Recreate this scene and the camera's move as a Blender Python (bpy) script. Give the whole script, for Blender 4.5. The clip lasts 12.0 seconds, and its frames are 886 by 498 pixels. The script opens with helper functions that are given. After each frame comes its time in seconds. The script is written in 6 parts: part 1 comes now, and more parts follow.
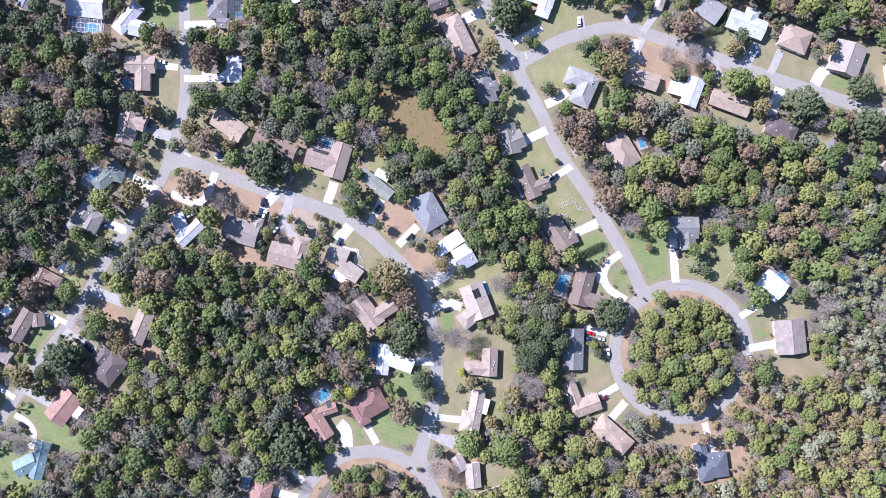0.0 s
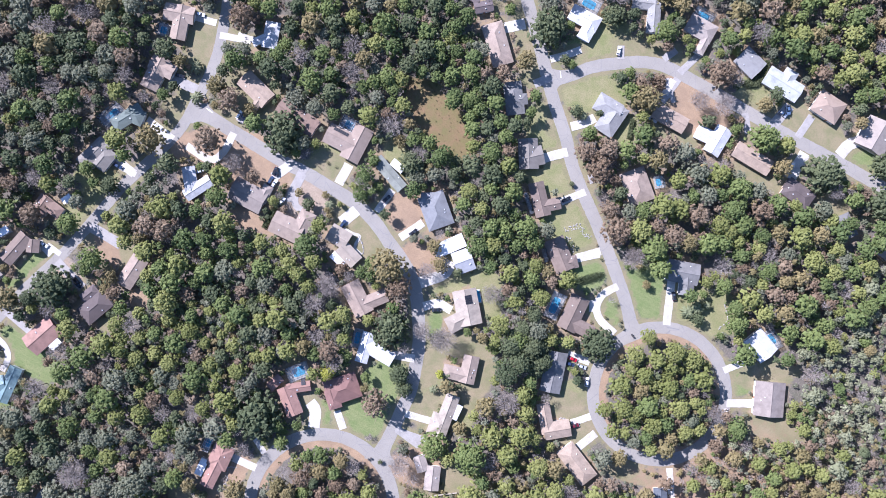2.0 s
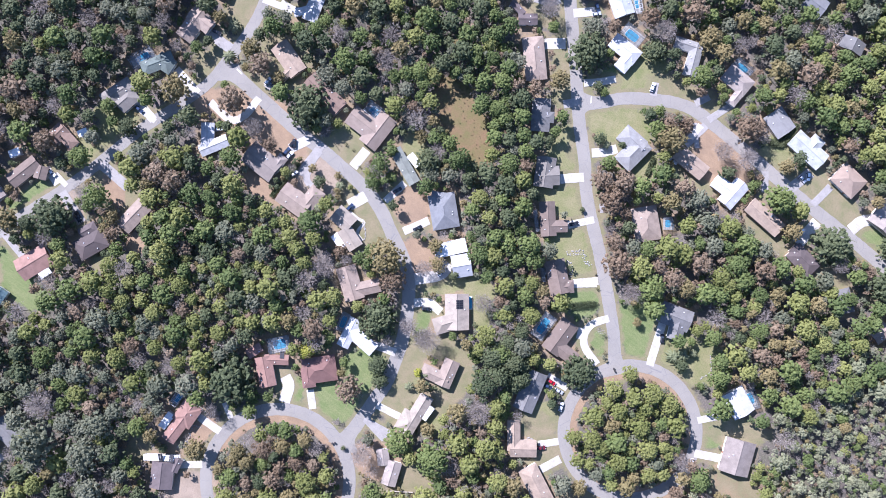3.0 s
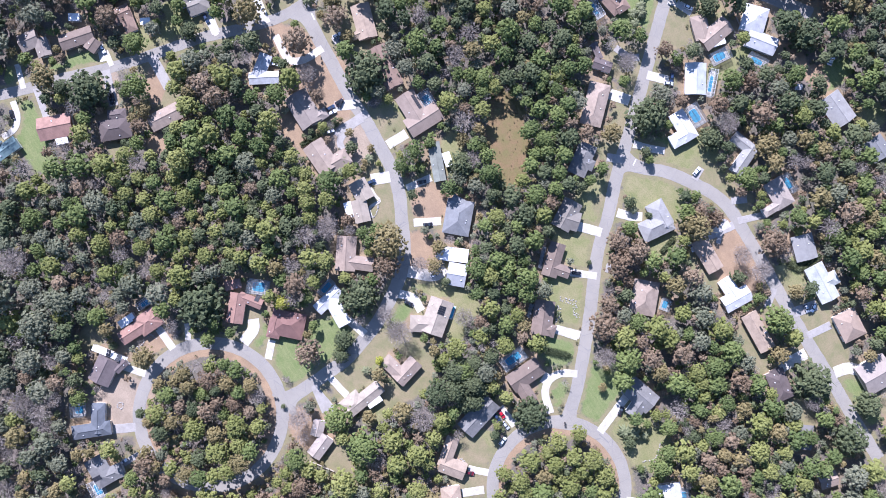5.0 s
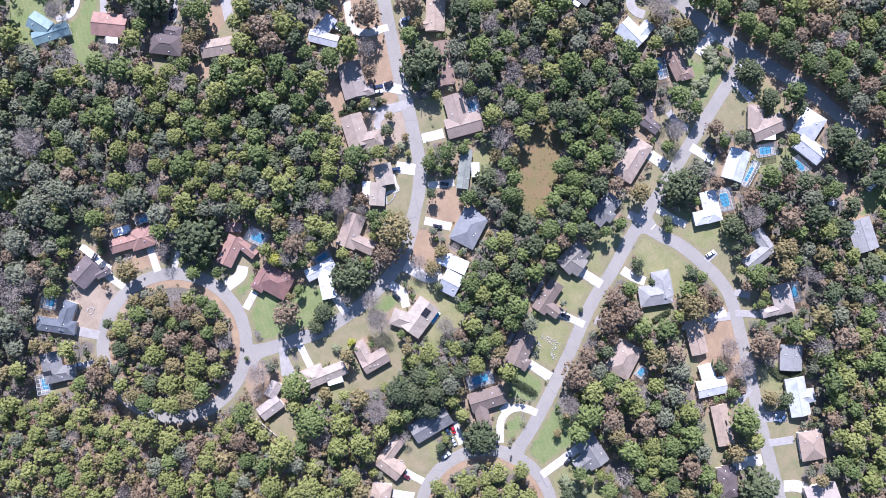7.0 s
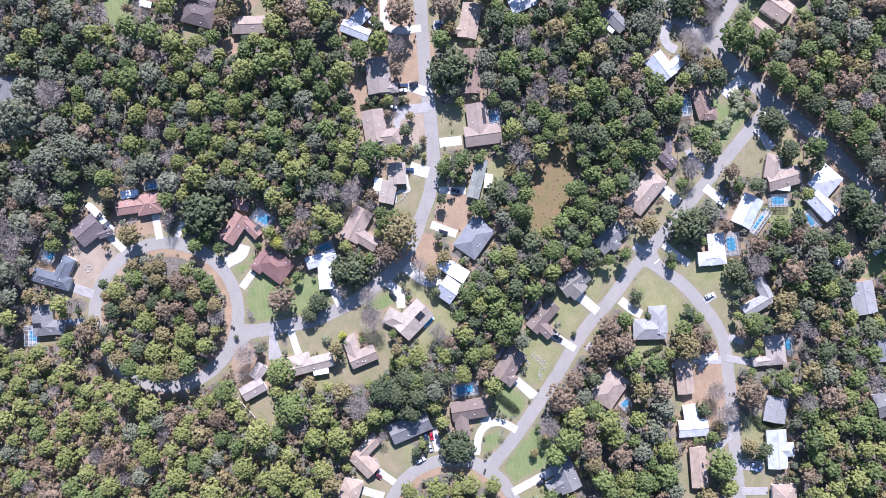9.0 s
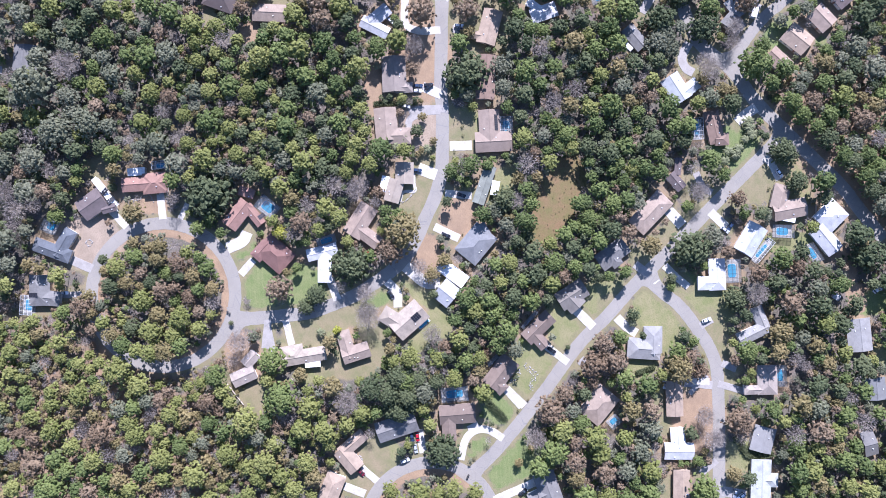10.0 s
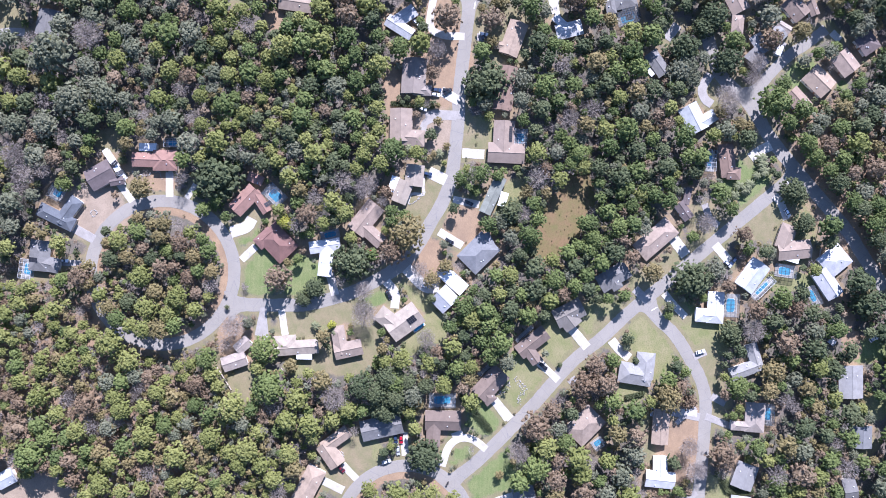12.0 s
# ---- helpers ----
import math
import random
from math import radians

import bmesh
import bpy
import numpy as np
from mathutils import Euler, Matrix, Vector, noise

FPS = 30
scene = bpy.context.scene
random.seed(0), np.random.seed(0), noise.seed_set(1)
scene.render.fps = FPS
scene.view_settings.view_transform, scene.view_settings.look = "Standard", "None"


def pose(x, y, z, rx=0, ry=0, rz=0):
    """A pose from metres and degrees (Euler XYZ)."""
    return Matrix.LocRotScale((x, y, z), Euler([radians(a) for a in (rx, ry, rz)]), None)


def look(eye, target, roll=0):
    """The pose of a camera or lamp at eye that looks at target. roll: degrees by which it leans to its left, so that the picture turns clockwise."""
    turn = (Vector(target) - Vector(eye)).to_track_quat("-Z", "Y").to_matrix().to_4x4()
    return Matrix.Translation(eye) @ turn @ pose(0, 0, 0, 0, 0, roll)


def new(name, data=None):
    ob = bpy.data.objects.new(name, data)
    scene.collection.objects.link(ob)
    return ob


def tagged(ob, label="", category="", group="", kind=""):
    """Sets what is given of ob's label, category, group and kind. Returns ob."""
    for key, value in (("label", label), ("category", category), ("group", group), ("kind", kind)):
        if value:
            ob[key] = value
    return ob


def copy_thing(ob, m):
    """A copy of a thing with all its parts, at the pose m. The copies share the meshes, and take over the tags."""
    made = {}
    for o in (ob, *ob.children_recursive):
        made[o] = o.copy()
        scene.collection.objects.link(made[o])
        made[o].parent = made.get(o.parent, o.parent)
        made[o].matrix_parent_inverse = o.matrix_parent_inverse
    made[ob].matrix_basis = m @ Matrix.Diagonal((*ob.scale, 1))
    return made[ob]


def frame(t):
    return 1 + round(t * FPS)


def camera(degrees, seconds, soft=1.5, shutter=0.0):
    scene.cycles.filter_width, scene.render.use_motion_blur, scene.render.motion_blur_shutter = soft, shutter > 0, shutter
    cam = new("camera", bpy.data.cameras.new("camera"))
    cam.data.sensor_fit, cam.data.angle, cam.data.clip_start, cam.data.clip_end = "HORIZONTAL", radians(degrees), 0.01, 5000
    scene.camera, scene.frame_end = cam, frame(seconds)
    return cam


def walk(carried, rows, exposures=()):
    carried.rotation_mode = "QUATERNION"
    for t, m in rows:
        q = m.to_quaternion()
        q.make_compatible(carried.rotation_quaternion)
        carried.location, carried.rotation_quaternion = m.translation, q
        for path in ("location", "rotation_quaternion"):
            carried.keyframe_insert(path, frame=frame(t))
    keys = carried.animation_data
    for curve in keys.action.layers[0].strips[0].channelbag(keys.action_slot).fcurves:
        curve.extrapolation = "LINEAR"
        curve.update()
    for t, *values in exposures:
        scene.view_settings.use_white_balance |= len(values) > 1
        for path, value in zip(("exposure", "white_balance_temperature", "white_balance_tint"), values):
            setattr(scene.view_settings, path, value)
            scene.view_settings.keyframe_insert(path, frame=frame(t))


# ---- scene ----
cam = camera(71.5, 12.0, soft=0.92)
walk(cam, [
    (0, pose(0.29, -0.08, 310.22, 0, 0, 0.25)),
    (0.5, pose(0.23, -0.08, 310.22, 0, 0, 1.80)),
    (1, pose(0.14, -0.01, 310.23, 0, 0, 4.36)),
    (1.5, pose(0.01, 0.10, 310.23, 0, 0, 7.16)),
    (2, pose(-0.17, 0.25, 310.23, 0, 0, 10.73)),
    (2.5, pose(-0.40, 0.43, 310.24, 0, 0, 15.67)),
    (3, pose(-0.70, 0.62, 310.24, 0, 0, 21.21)),
    (3.2, pose(-0.84, 0.70, 310.24, 0, 0, 23.54)),
    (4.8, pose(-2.32, 1.33, 310.26, 0, 0, 39.20)),
    (5, pose(-2.54, 1.41, 310.26, 0, 0, 40.96)),
    (5.5, pose(-3.16, 1.59, 310.26, 0, 0, 45.76)),
    (6, pose(-3.83, 1.74, 310.26, 0, 0, 50.49)),
    (6.5, pose(-4.55, 1.87, 310.27, 0, 0, 54.58)),
    (7, pose(-5.31, 1.97, 310.27, 0, 0, 57.85)),
    (7.2, pose(-5.63, 2.00, 310.27, 0, 0, 58.82)),
    (8.8, pose(-8.28, 2.11, 310.29, 0, 0, 64.62)),
    (9, pose(-8.62, 2.10, 310.29, 0, 0, 65.56)),
    (9.5, pose(-9.47, 2.07, 310.29, 0, 0, 67.85)),
    (10, pose(-10.31, 2.00, 310.30, 0, 0, 70.24)),
    (10.5, pose(-11.13, 1.92, 310.30, 0, 0, 72.10)),
    (11, pose(-11.92, 1.82, 310.30, 0, 0, 73.23)),
    (11.5, pose(-12.68, 1.70, 310.31, 0, 0, 74.66)),
    (12, pose(-13.39, 1.58, 310.31, 0, 0, 75.98)),
], [(0, 1.56, 5510, 25), (12, 1.56, 5510, 25)])

# ---- daylight ----
SUN_WAY = Vector((-0.885, 0.466, math.tan(radians(37)))).normalized()
world = bpy.data.worlds.new("sky")
scene.world = world
world.use_nodes = True
sky = world.node_tree.nodes.new("ShaderNodeTexSky")
sky.sky_type, sky.sun_disc = "NISHITA", False
sky.sun_elevation, sky.sun_rotation = radians(37), math.atan2(SUN_WAY.x, SUN_WAY.y)
sky.air_density, sky.dust_density, sky.ozone_density = 1.3, 0.4, 4.0
backing = world.node_tree.nodes["Background"]
backing.inputs["Strength"].default_value = 0.074
world.node_tree.links.new(sky.outputs["Color"], backing.inputs["Color"])
sun = new("sun", bpy.data.lights.new("sun", "SUN"))
sun.data.energy, sun.data.angle, sun.data.color = 4.9, radians(0.53), (1.0, 0.95, 0.88)
sun.matrix_world = look(SUN_WAY * 400, (0, 0, 0))


# ---- materials ----
def shader(name):
    m = bpy.data.materials.new(name)
    m.use_nodes = True
    return m, m.node_tree.nodes, m.node_tree.links, m.node_tree.nodes["Principled BSDF"]


def noise_node(n, l, where, scale, detail=4.0, rough=0.6):
    k = n.new("ShaderNodeTexNoise")
    k.inputs["Scale"].default_value, k.inputs["Detail"].default_value, k.inputs["Roughness"].default_value = scale, detail, rough
    l.new(where, k.inputs["Vector"])
    return k.outputs["Fac"]


def mix(n, l, fac, a, b, how="MIX"):
    k = n.new("ShaderNodeMix")
    k.data_type, k.blend_type = "RGBA", how
    for socket, v in ((k.inputs[0], fac), (k.inputs[6], a), (k.inputs[7], b)):
        if isinstance(v, bpy.types.NodeSocket):
            l.new(v, socket)
        else:
            socket.default_value = v if isinstance(v, float) else (*v, 1.0)
    return k.outputs[2]


def sums(n, l, op, a, b, clamp=False):
    k = n.new("ShaderNodeMath")
    k.operation, k.use_clamp = op, clamp
    for socket, v in zip(k.inputs, (a, b)):
        if isinstance(v, bpy.types.NodeSocket):
            l.new(v, socket)
        else:
            socket.default_value = v
    return k.outputs[0]


def ramp(n, l, fac, low, high):
    k = n.new("ShaderNodeMapRange")
    k.inputs[1].default_value, k.inputs[2].default_value = low, high
    l.new(fac, k.inputs[0])
    return k.outputs[0]


def place(n):
    return n.new("ShaderNodeNewGeometry").outputs["Position"]


def relief(n, l, b, height, strength, distance):
    k = n.new("ShaderNodeBump")
    k.inputs["Strength"].default_value, k.inputs["Distance"].default_value = strength, distance
    l.new(height, k.inputs["Height"])
    l.new(k.outputs[0], b.inputs["Normal"])


def plain(name, colour, rough=0.6, metal=0.0, worn=None, wear_scale=0.6):
    """A surface of one colour with stains at two scales."""
    m, n, l, b = shader(name)
    p = place(n)
    dark = worn or tuple(c * 0.72 for c in colour)
    c = mix(n, l, ramp(n, l, noise_node(n, l, p, wear_scale), 0.42, 0.68), colour, dark)
    c = mix(n, l, ramp(n, l, noise_node(n, l, p, wear_scale * 9, 2.0), 0.5, 0.85), c, tuple(v * 0.8 for v in dark))
    l.new(c, b.inputs["Base Color"])
    b.inputs["Roughness"].default_value, b.inputs["Metallic"].default_value = rough, metal
    relief(n, l, b, noise_node(n, l, p, wear_scale * 14, 2.0), 0.2, 0.02)
    return m


def shingles(name, colour, rough=0.85):
    """Roofing in courses that follow the height, weathered in streaks; each roof a little lighter or darker."""
    m, n, l, b = shader(name)
    p = place(n)
    z = n.new("ShaderNodeSeparateXYZ")
    l.new(p, z.inputs[0])
    course = sums(n, l, "FRACT", sums(n, l, "MULTIPLY", z.outputs["Z"], 7.0), 0.0)
    seed = n.new("ShaderNodeObjectInfo").outputs["Random"]
    c = mix(n, l, ramp(n, l, seed, 0.0, 1.0), tuple(v * 0.88 for v in colour), tuple(v * 1.1 for v in colour))
    c = mix(n, l, ramp(n, l, noise_node(n, l, p, 0.35), 0.4, 0.75), c, tuple(v * 0.68 for v in colour))
    c = mix(n, l, ramp(n, l, noise_node(n, l, p, 3.2, 3.0), 0.45, 0.8), c, tuple(v * 0.75 for v in colour))
    c = mix(n, l, sums(n, l, "MULTIPLY", ramp(n, l, course, 0.8, 1.0), 0.3), c, tuple(v * 0.5 for v in colour))
    l.new(c, b.inputs["Base Color"])
    b.inputs["Roughness"].default_value, b.inputs["Specular IOR Level"].default_value = rough, 0.25
    relief(n, l, b, course, 0.25, 0.03)
    return m


ROOFS = {
    "pinkbeige": ((0.268, 0.213, 0.172), "pinkish beige shingle"), "greybeige": ((0.183, 0.167, 0.148), "grey-beige shingle"),
    "lightbeige": ((0.297, 0.253, 0.206), "light beige shingle"), "tan": ((0.284, 0.221, 0.169), "tan shingle"),
    "beigebrown": ((0.261, 0.193, 0.151), "beige-brown shingle"), "brown": ((0.172, 0.133, 0.110), "brown shingle"),
    "darkbrown": ((0.104, 0.084, 0.080), "dark brown shingle"), "brownorange": ((0.202, 0.142, 0.112), "reddish brown shingle"),
    "pinkbrown": ((0.255, 0.200, 0.163), "pinkish brown shingle"), "pinkgrey": ((0.219, 0.186, 0.162), "pinkish grey shingle"),
    "palepink": ((0.290, 0.249, 0.217), "pale pink shingle"), "orange": ((0.300, 0.230, 0.180), "sandy orange shingle"),
    "red": ((0.252, 0.152, 0.123), "brick-red tile"), "darkred": ((0.190, 0.109, 0.093), "dark red tile"),
    "darkpurple": ((0.125, 0.102, 0.100), "dark purplish brown shingle"), "grey": ((0.156, 0.152, 0.148), "grey shingle"),
    "lightgrey": ((0.240, 0.236, 0.230), "light grey shingle"), "greyblue": ((0.176, 0.180, 0.186), "blue-grey shingle"),
    "slate": ((0.100, 0.110, 0.125), "dark slate-blue shingle"), "green": ((0.180, 0.190, 0.164), "grey-green shingle"),
    "palegreen": ((0.350, 0.362, 0.346), "pale grey-green metal"), "darkgreen": ((0.112, 0.136, 0.124), "dark grey-green shingle"), "white": ((0.470, 0.470, 0.470), "white metal"), "paleblue": ((0.372, 0.390, 0.400), "pale blue-white metal"),
    "metal": ((0.362, 0.367, 0.380), "light grey metal"), "tealmetal": ((0.128, 0.192, 0.200), "teal metal"),
}
ROOF = {k: shingles("roof_" + k, v[0], 0.5 if "metal" in v[1] else 0.88) for k, v in ROOFS.items()}
WALLS = [plain("render_cream", (0.62, 0.55, 0.45)), plain("render_white", (0.72, 0.71, 0.68)), plain("render_tan", (0.48, 0.39, 0.31))]
WHITE = plain("white_paint", (0.66, 0.66, 0.65), 0.45)
METAL = plain("aluminium", (0.72, 0.73, 0.75), 0.4, 0.3)
BRONZE = plain("bronze_aluminium", (0.10, 0.09, 0.085), 0.45, 0.3)
CONCRETE = plain("concrete", (0.410, 0.384, 0.338), 0.85, 0.0, (0.31, 0.292, 0.262), 0.25)
OLD_CONCRETE = plain("old_concrete", (0.27, 0.253, 0.235), 0.9, 0.0, (0.22, 0.205, 0.19), 0.3)
DOOR_PAINT = plain("door_paint", (0.30, 0.16, 0.10), 0.5)
RUBBER = plain("rubber", (0.03, 0.03, 0.03), 0.8)
PANEL = plain("solar_cell", (0.012, 0.013, 0.02), 0.7)
WOOD = plain("weathered_wood", (0.42, 0.37, 0.31), 0.85)
m, n, l, b = shader("window_glass")
b.inputs["Base Color"].default_value, b.inputs["Roughness"].default_value = (0.03, 0.04, 0.05, 1), 0.08
GLASS = m
m, n, l, b = shader("pool_water")
c = mix(n, l, noise_node(n, l, place(n), 0.5), (0.025, 0.20, 0.36), (0.06, 0.36, 0.50))
l.new(c, b.inputs["Base Color"])
b.inputs["Roughness"].default_value = 0.06
relief(n, l, b, noise_node(n, l, place(n), 2.0), 0.15, 0.05)
WATER = m
m, n, l, b = shader("insect_screen")
b.inputs["Base Color"].default_value, b.inputs["Roughness"].default_value = (0.10, 0.12, 0.14, 1), 0.7
b.inputs["Alpha"].default_value = 0.28
SCREEN = m
PAINTS = {k: plain("car_" + k, c, 0.25, 0.2, tuple(v * 0.9 for v in c)) for k, c in {
    "white": (0.78, 0.78, 0.78), "silver": (0.45, 0.47, 0.50), "black": (0.02, 0.02, 0.025), "red": (0.40, 0.015, 0.03),
    "navy": (0.03, 0.05, 0.10), "maroon": (0.14, 0.02, 0.03)}.items()}

# asphalt: bleached and patchy, with cracks and fine stones
m, n, l, b = shader("old_asphalt")
p = place(n)
c = mix(n, l, ramp(n, l, noise_node(n, l, p, 0.09), 0.35, 0.7), (0.222, 0.206, 0.180), (0.182, 0.170, 0.150))
c = mix(n, l, ramp(n, l, noise_node(n, l, p, 0.7), 0.5, 0.8), c, (0.212, 0.198, 0.178))
crack = n.new("ShaderNodeTexVoronoi")
crack.feature = "DISTANCE_TO_EDGE"
crack.inputs["Scale"].default_value = 0.16
l.new(p, crack.inputs["Vector"])
c = mix(n, l, ramp(n, l, crack.outputs["Distance"], 0.012, 0.0), c, (0.13, 0.13, 0.135))
c = mix(n, l, ramp(n, l, noise_node(n, l, p, 9.0, 2.0), 0.45, 0.9), c, (0.285, 0.268, 0.245))
l.new(c, b.inputs["Base Color"])
b.inputs["Roughness"].default_value, b.inputs["Specular IOR Level"].default_value = 0.95, 0.2
relief(n, l, b, noise_node(n, l, p, 12.0, 2.0), 0.3, 0.01)
ASPHALT = m

# ground: leaf litter under the woods, and where the yards are, turf, dry turf, pine straw and bare sand
COVERS = {"yard": ((0.262, 0.190, 0.122), (0.178, 0.142, 0.088)),
          "green": ((0.112, 0.148, 0.052), (0.162, 0.178, 0.076)), "olive": ((0.148, 0.158, 0.064), (0.214, 0.192, 0.102)),
          "dry": ((0.216, 0.176, 0.108), (0.148, 0.146, 0.072)), "straw": ((0.281, 0.198, 0.125), (0.209, 0.148, 0.098)),
          "dirt": ((0.291, 0.230, 0.171), (0.219, 0.173, 0.127)),
          "meadow": ((0.176, 0.118, 0.064), (0.128, 0.116, 0.046))}
m, n, l, b = shader("ground_cover")
p = place(n)
c = mix(n, l, ramp(n, l, noise_node(n, l, p, 0.12), 0.35, 0.65), (0.12, 0.10, 0.088), (0.092, 0.09, 0.066))
c = mix(n, l, ramp(n, l, noise_node(n, l, p, 1.3), 0.5, 0.75), c, (0.19, 0.158, 0.135))
ragged = noise_node(n, l, p, 0.28, 6.0, 0.65)
blotch = ramp(n, l, noise_node(n, l, p, 0.14, 7.0, 0.7), 0.36, 0.62)
speck = ramp(n, l, noise_node(n, l, p, 1.6, 3.0, 0.7), 0.42, 0.75)
for cover, (one, two) in COVERS.items():
    at = n.new("ShaderNodeAttribute")
    at.attribute_name = cover
    edge = ramp(n, l, sums(n, l, "ADD", at.outputs["Fac"], sums(n, l, "MULTIPLY", ragged, 0.9)), 0.83, 1.03)
    tone = mix(n, l, blotch, one, two)
    if cover == "green":
        across = n.new("ShaderNodeVectorMath")
        across.operation = "DOT_PRODUCT"
        across.inputs[1].default_value = (0.289, 0.957, 0.0)
        l.new(p, across.inputs[0])
        swath = ramp(n, l, sums(n, l, "SINE", sums(n, l, "MULTIPLY", across.outputs["Value"], 2.9), 0.0), 0.1, 0.9)
        tone = mix(n, l, sums(n, l, "MULTIPLY", swath, 0.14), tone, tuple(v * 1.35 for v in two))
    tone = mix(n, l, sums(n, l, "MULTIPLY", speck, 0.7), tone, tuple(v * 0.55 for v in one))
    c = mix(n, l, edge, c, tone)
l.new(c, b.inputs["Base Color"])
b.inputs["Roughness"].default_value = 0.95
b.inputs["Specular IOR Level"].default_value = 0.25
relief(n, l, b, noise_node(n, l, p, 3.0, 4.0), 0.6, 0.12)
GROUND = m


def foliage(name, one, two, speck):
    """Leaves: each tree takes a tone of its own between two colours, and each spray of leaves another shade."""
    m, n, l, b = shader(name)
    at = n.new("ShaderNodeAttribute")
    at.attribute_name = "tone"
    own = sums(n, l, "FRACT", sums(n, l, "ADD", at.outputs["Fac"], n.new("ShaderNodeObjectInfo").outputs["Random"]), 0.0)
    spray = n.new("ShaderNodeNewGeometry").outputs["Random Per Island"]
    c = mix(n, l, own, one, two)
    c = mix(n, l, sums(n, l, "MULTIPLY", spray, 0.3), c, speck)
    c = mix(n, l, ramp(n, l, noise_node(n, l, place(n), 0.9, 3.0), 0.45, 0.8), c, tuple(v * 0.75 for v in one))
    l.new(c, b.inputs["Base Color"])
    b.inputs["Roughness"].default_value = 0.75
    b.inputs["Specular IOR Level"].default_value = 0.2
    glow = n.new("ShaderNodeBsdfTranslucent")
    l.new(c, glow.inputs["Color"])
    both = n.new("ShaderNodeMixShader")
    both.inputs[0].default_value = 0.33
    l.new(b.outputs[0], both.inputs[1])
    l.new(glow.outputs[0], both.inputs[2])
    l.new(both.outputs[0], n["Material Output"].inputs["Surface"])
    return m


LEAVES = {
    "green": foliage("leaves_green", (0.074, 0.108, 0.036), (0.156, 0.192, 0.060), (0.20, 0.21, 0.082)),
    "lime": foliage("leaves_lime", (0.148, 0.166, 0.046), (0.226, 0.234, 0.074), (0.225, 0.228, 0.105)),
    "oak": foliage("leaves_dark", (0.060, 0.080, 0.040), (0.118, 0.134, 0.066), (0.155, 0.17, 0.08)),
    "grey": foliage("leaves_grey", (0.118, 0.130, 0.082), (0.182, 0.186, 0.128), (0.22, 0.225, 0.14)),
    "olive": foliage("leaves_olive", (0.170, 0.145, 0.062), (0.235, 0.190, 0.088), (0.286, 0.232, 0.125)),
    "brown": foliage("leaves_brown", (0.166, 0.116, 0.074), (0.240, 0.182, 0.124), (0.29, 0.23, 0.155)),
    "bare": foliage("twigs_grey", (0.236, 0.204, 0.180), (0.315, 0.276, 0.245), (0.37, 0.328, 0.288)),
    "pale": foliage("leaves_pale", (0.190, 0.202, 0.114), (0.255, 0.258, 0.156), (0.25, 0.25, 0.175)),
    "gold": foliage("leaves_gold", (0.260, 0.275, 0.040), (0.310, 0.310, 0.055), (0.36, 0.35, 0.11)),
    "palm": foliage("fronds", (0.143, 0.165, 0.085), (0.191, 0.200, 0.110), (0.254, 0.250, 0.160)),
    "shrub": foliage("leaves_shrub", (0.085, 0.108, 0.046), (0.170, 0.142, 0.078), (0.201, 0.180, 0.110)),
}
BARK = plain("bark", (0.16, 0.13, 0.11), 0.95, 0.0, (0.09, 0.075, 0.065), 2.0)


# ---- building helpers ----
def mesh(name, verts, faces, material):
    me = bpy.data.meshes.new(name)
    me.from_pydata([tuple(v) for v in verts], [], [tuple(f) for f in faces])
    me.materials.append(material)
    me.validate()
    return me


def box(w, d, h, x=0.0, y=0.0, z=0.0, taper=0.0):
    """Vertices and faces of a box that stands on z."""
    a, c = w / 2, d / 2
    t, s = a * (1 - taper), c * (1 - taper)
    v = [(x - a, y - c, z), (x + a, y - c, z), (x + a, y + c, z), (x - a, y + c, z),
         (x - t, y - s, z + h), (x + t, y - s, z + h), (x + t, y + s, z + h), (x - t, y + s, z + h)]
    return v, [(3, 2, 1, 0), (4, 5, 6, 7), (0, 1, 5, 4), (1, 2, 6, 5), (2, 3, 7, 6), (3, 0, 4, 7)]


def joined(*pieces):
    v, f = [], []
    for pv, pf in pieces:
        k = len(v)
        v += pv
        f += [tuple(i + k for i in face) for face in pf]
    return v, f


def part(name, me, parent, m=None, label=""):
    ob = new(name, me)
    ob.parent = parent
    if m is not None:
        ob.matrix_basis = m
    return tagged(ob, label)


MESHES = {}


def shared(key, make):
    if key not in MESHES:
        MESHES[key] = make()
    return MESHES[key]


def smooth_path(points, step=2.0):
    """A smooth line through the points, at even steps."""
    p = [Vector(q) for q in points]
    p = [p[0] * 2 - p[1], *p, p[-1] * 2 - p[-2]]
    out = []
    for i in range(1, len(p) - 2):
        count = max(1, int((p[i + 1] - p[i]).length / step))
        for k in range(count):
            t = k / count
            out.append(0.5 * (2 * p[i] + (p[i + 1] - p[i - 1]) * t + (2 * p[i - 1] - 5 * p[i] + 4 * p[i + 1] - p[i + 2]) * t * t
                              + (3 * p[i] - p[i - 1] - 3 * p[i + 1] + p[i + 2]) * t ** 3))
    return out + [p[-2]]


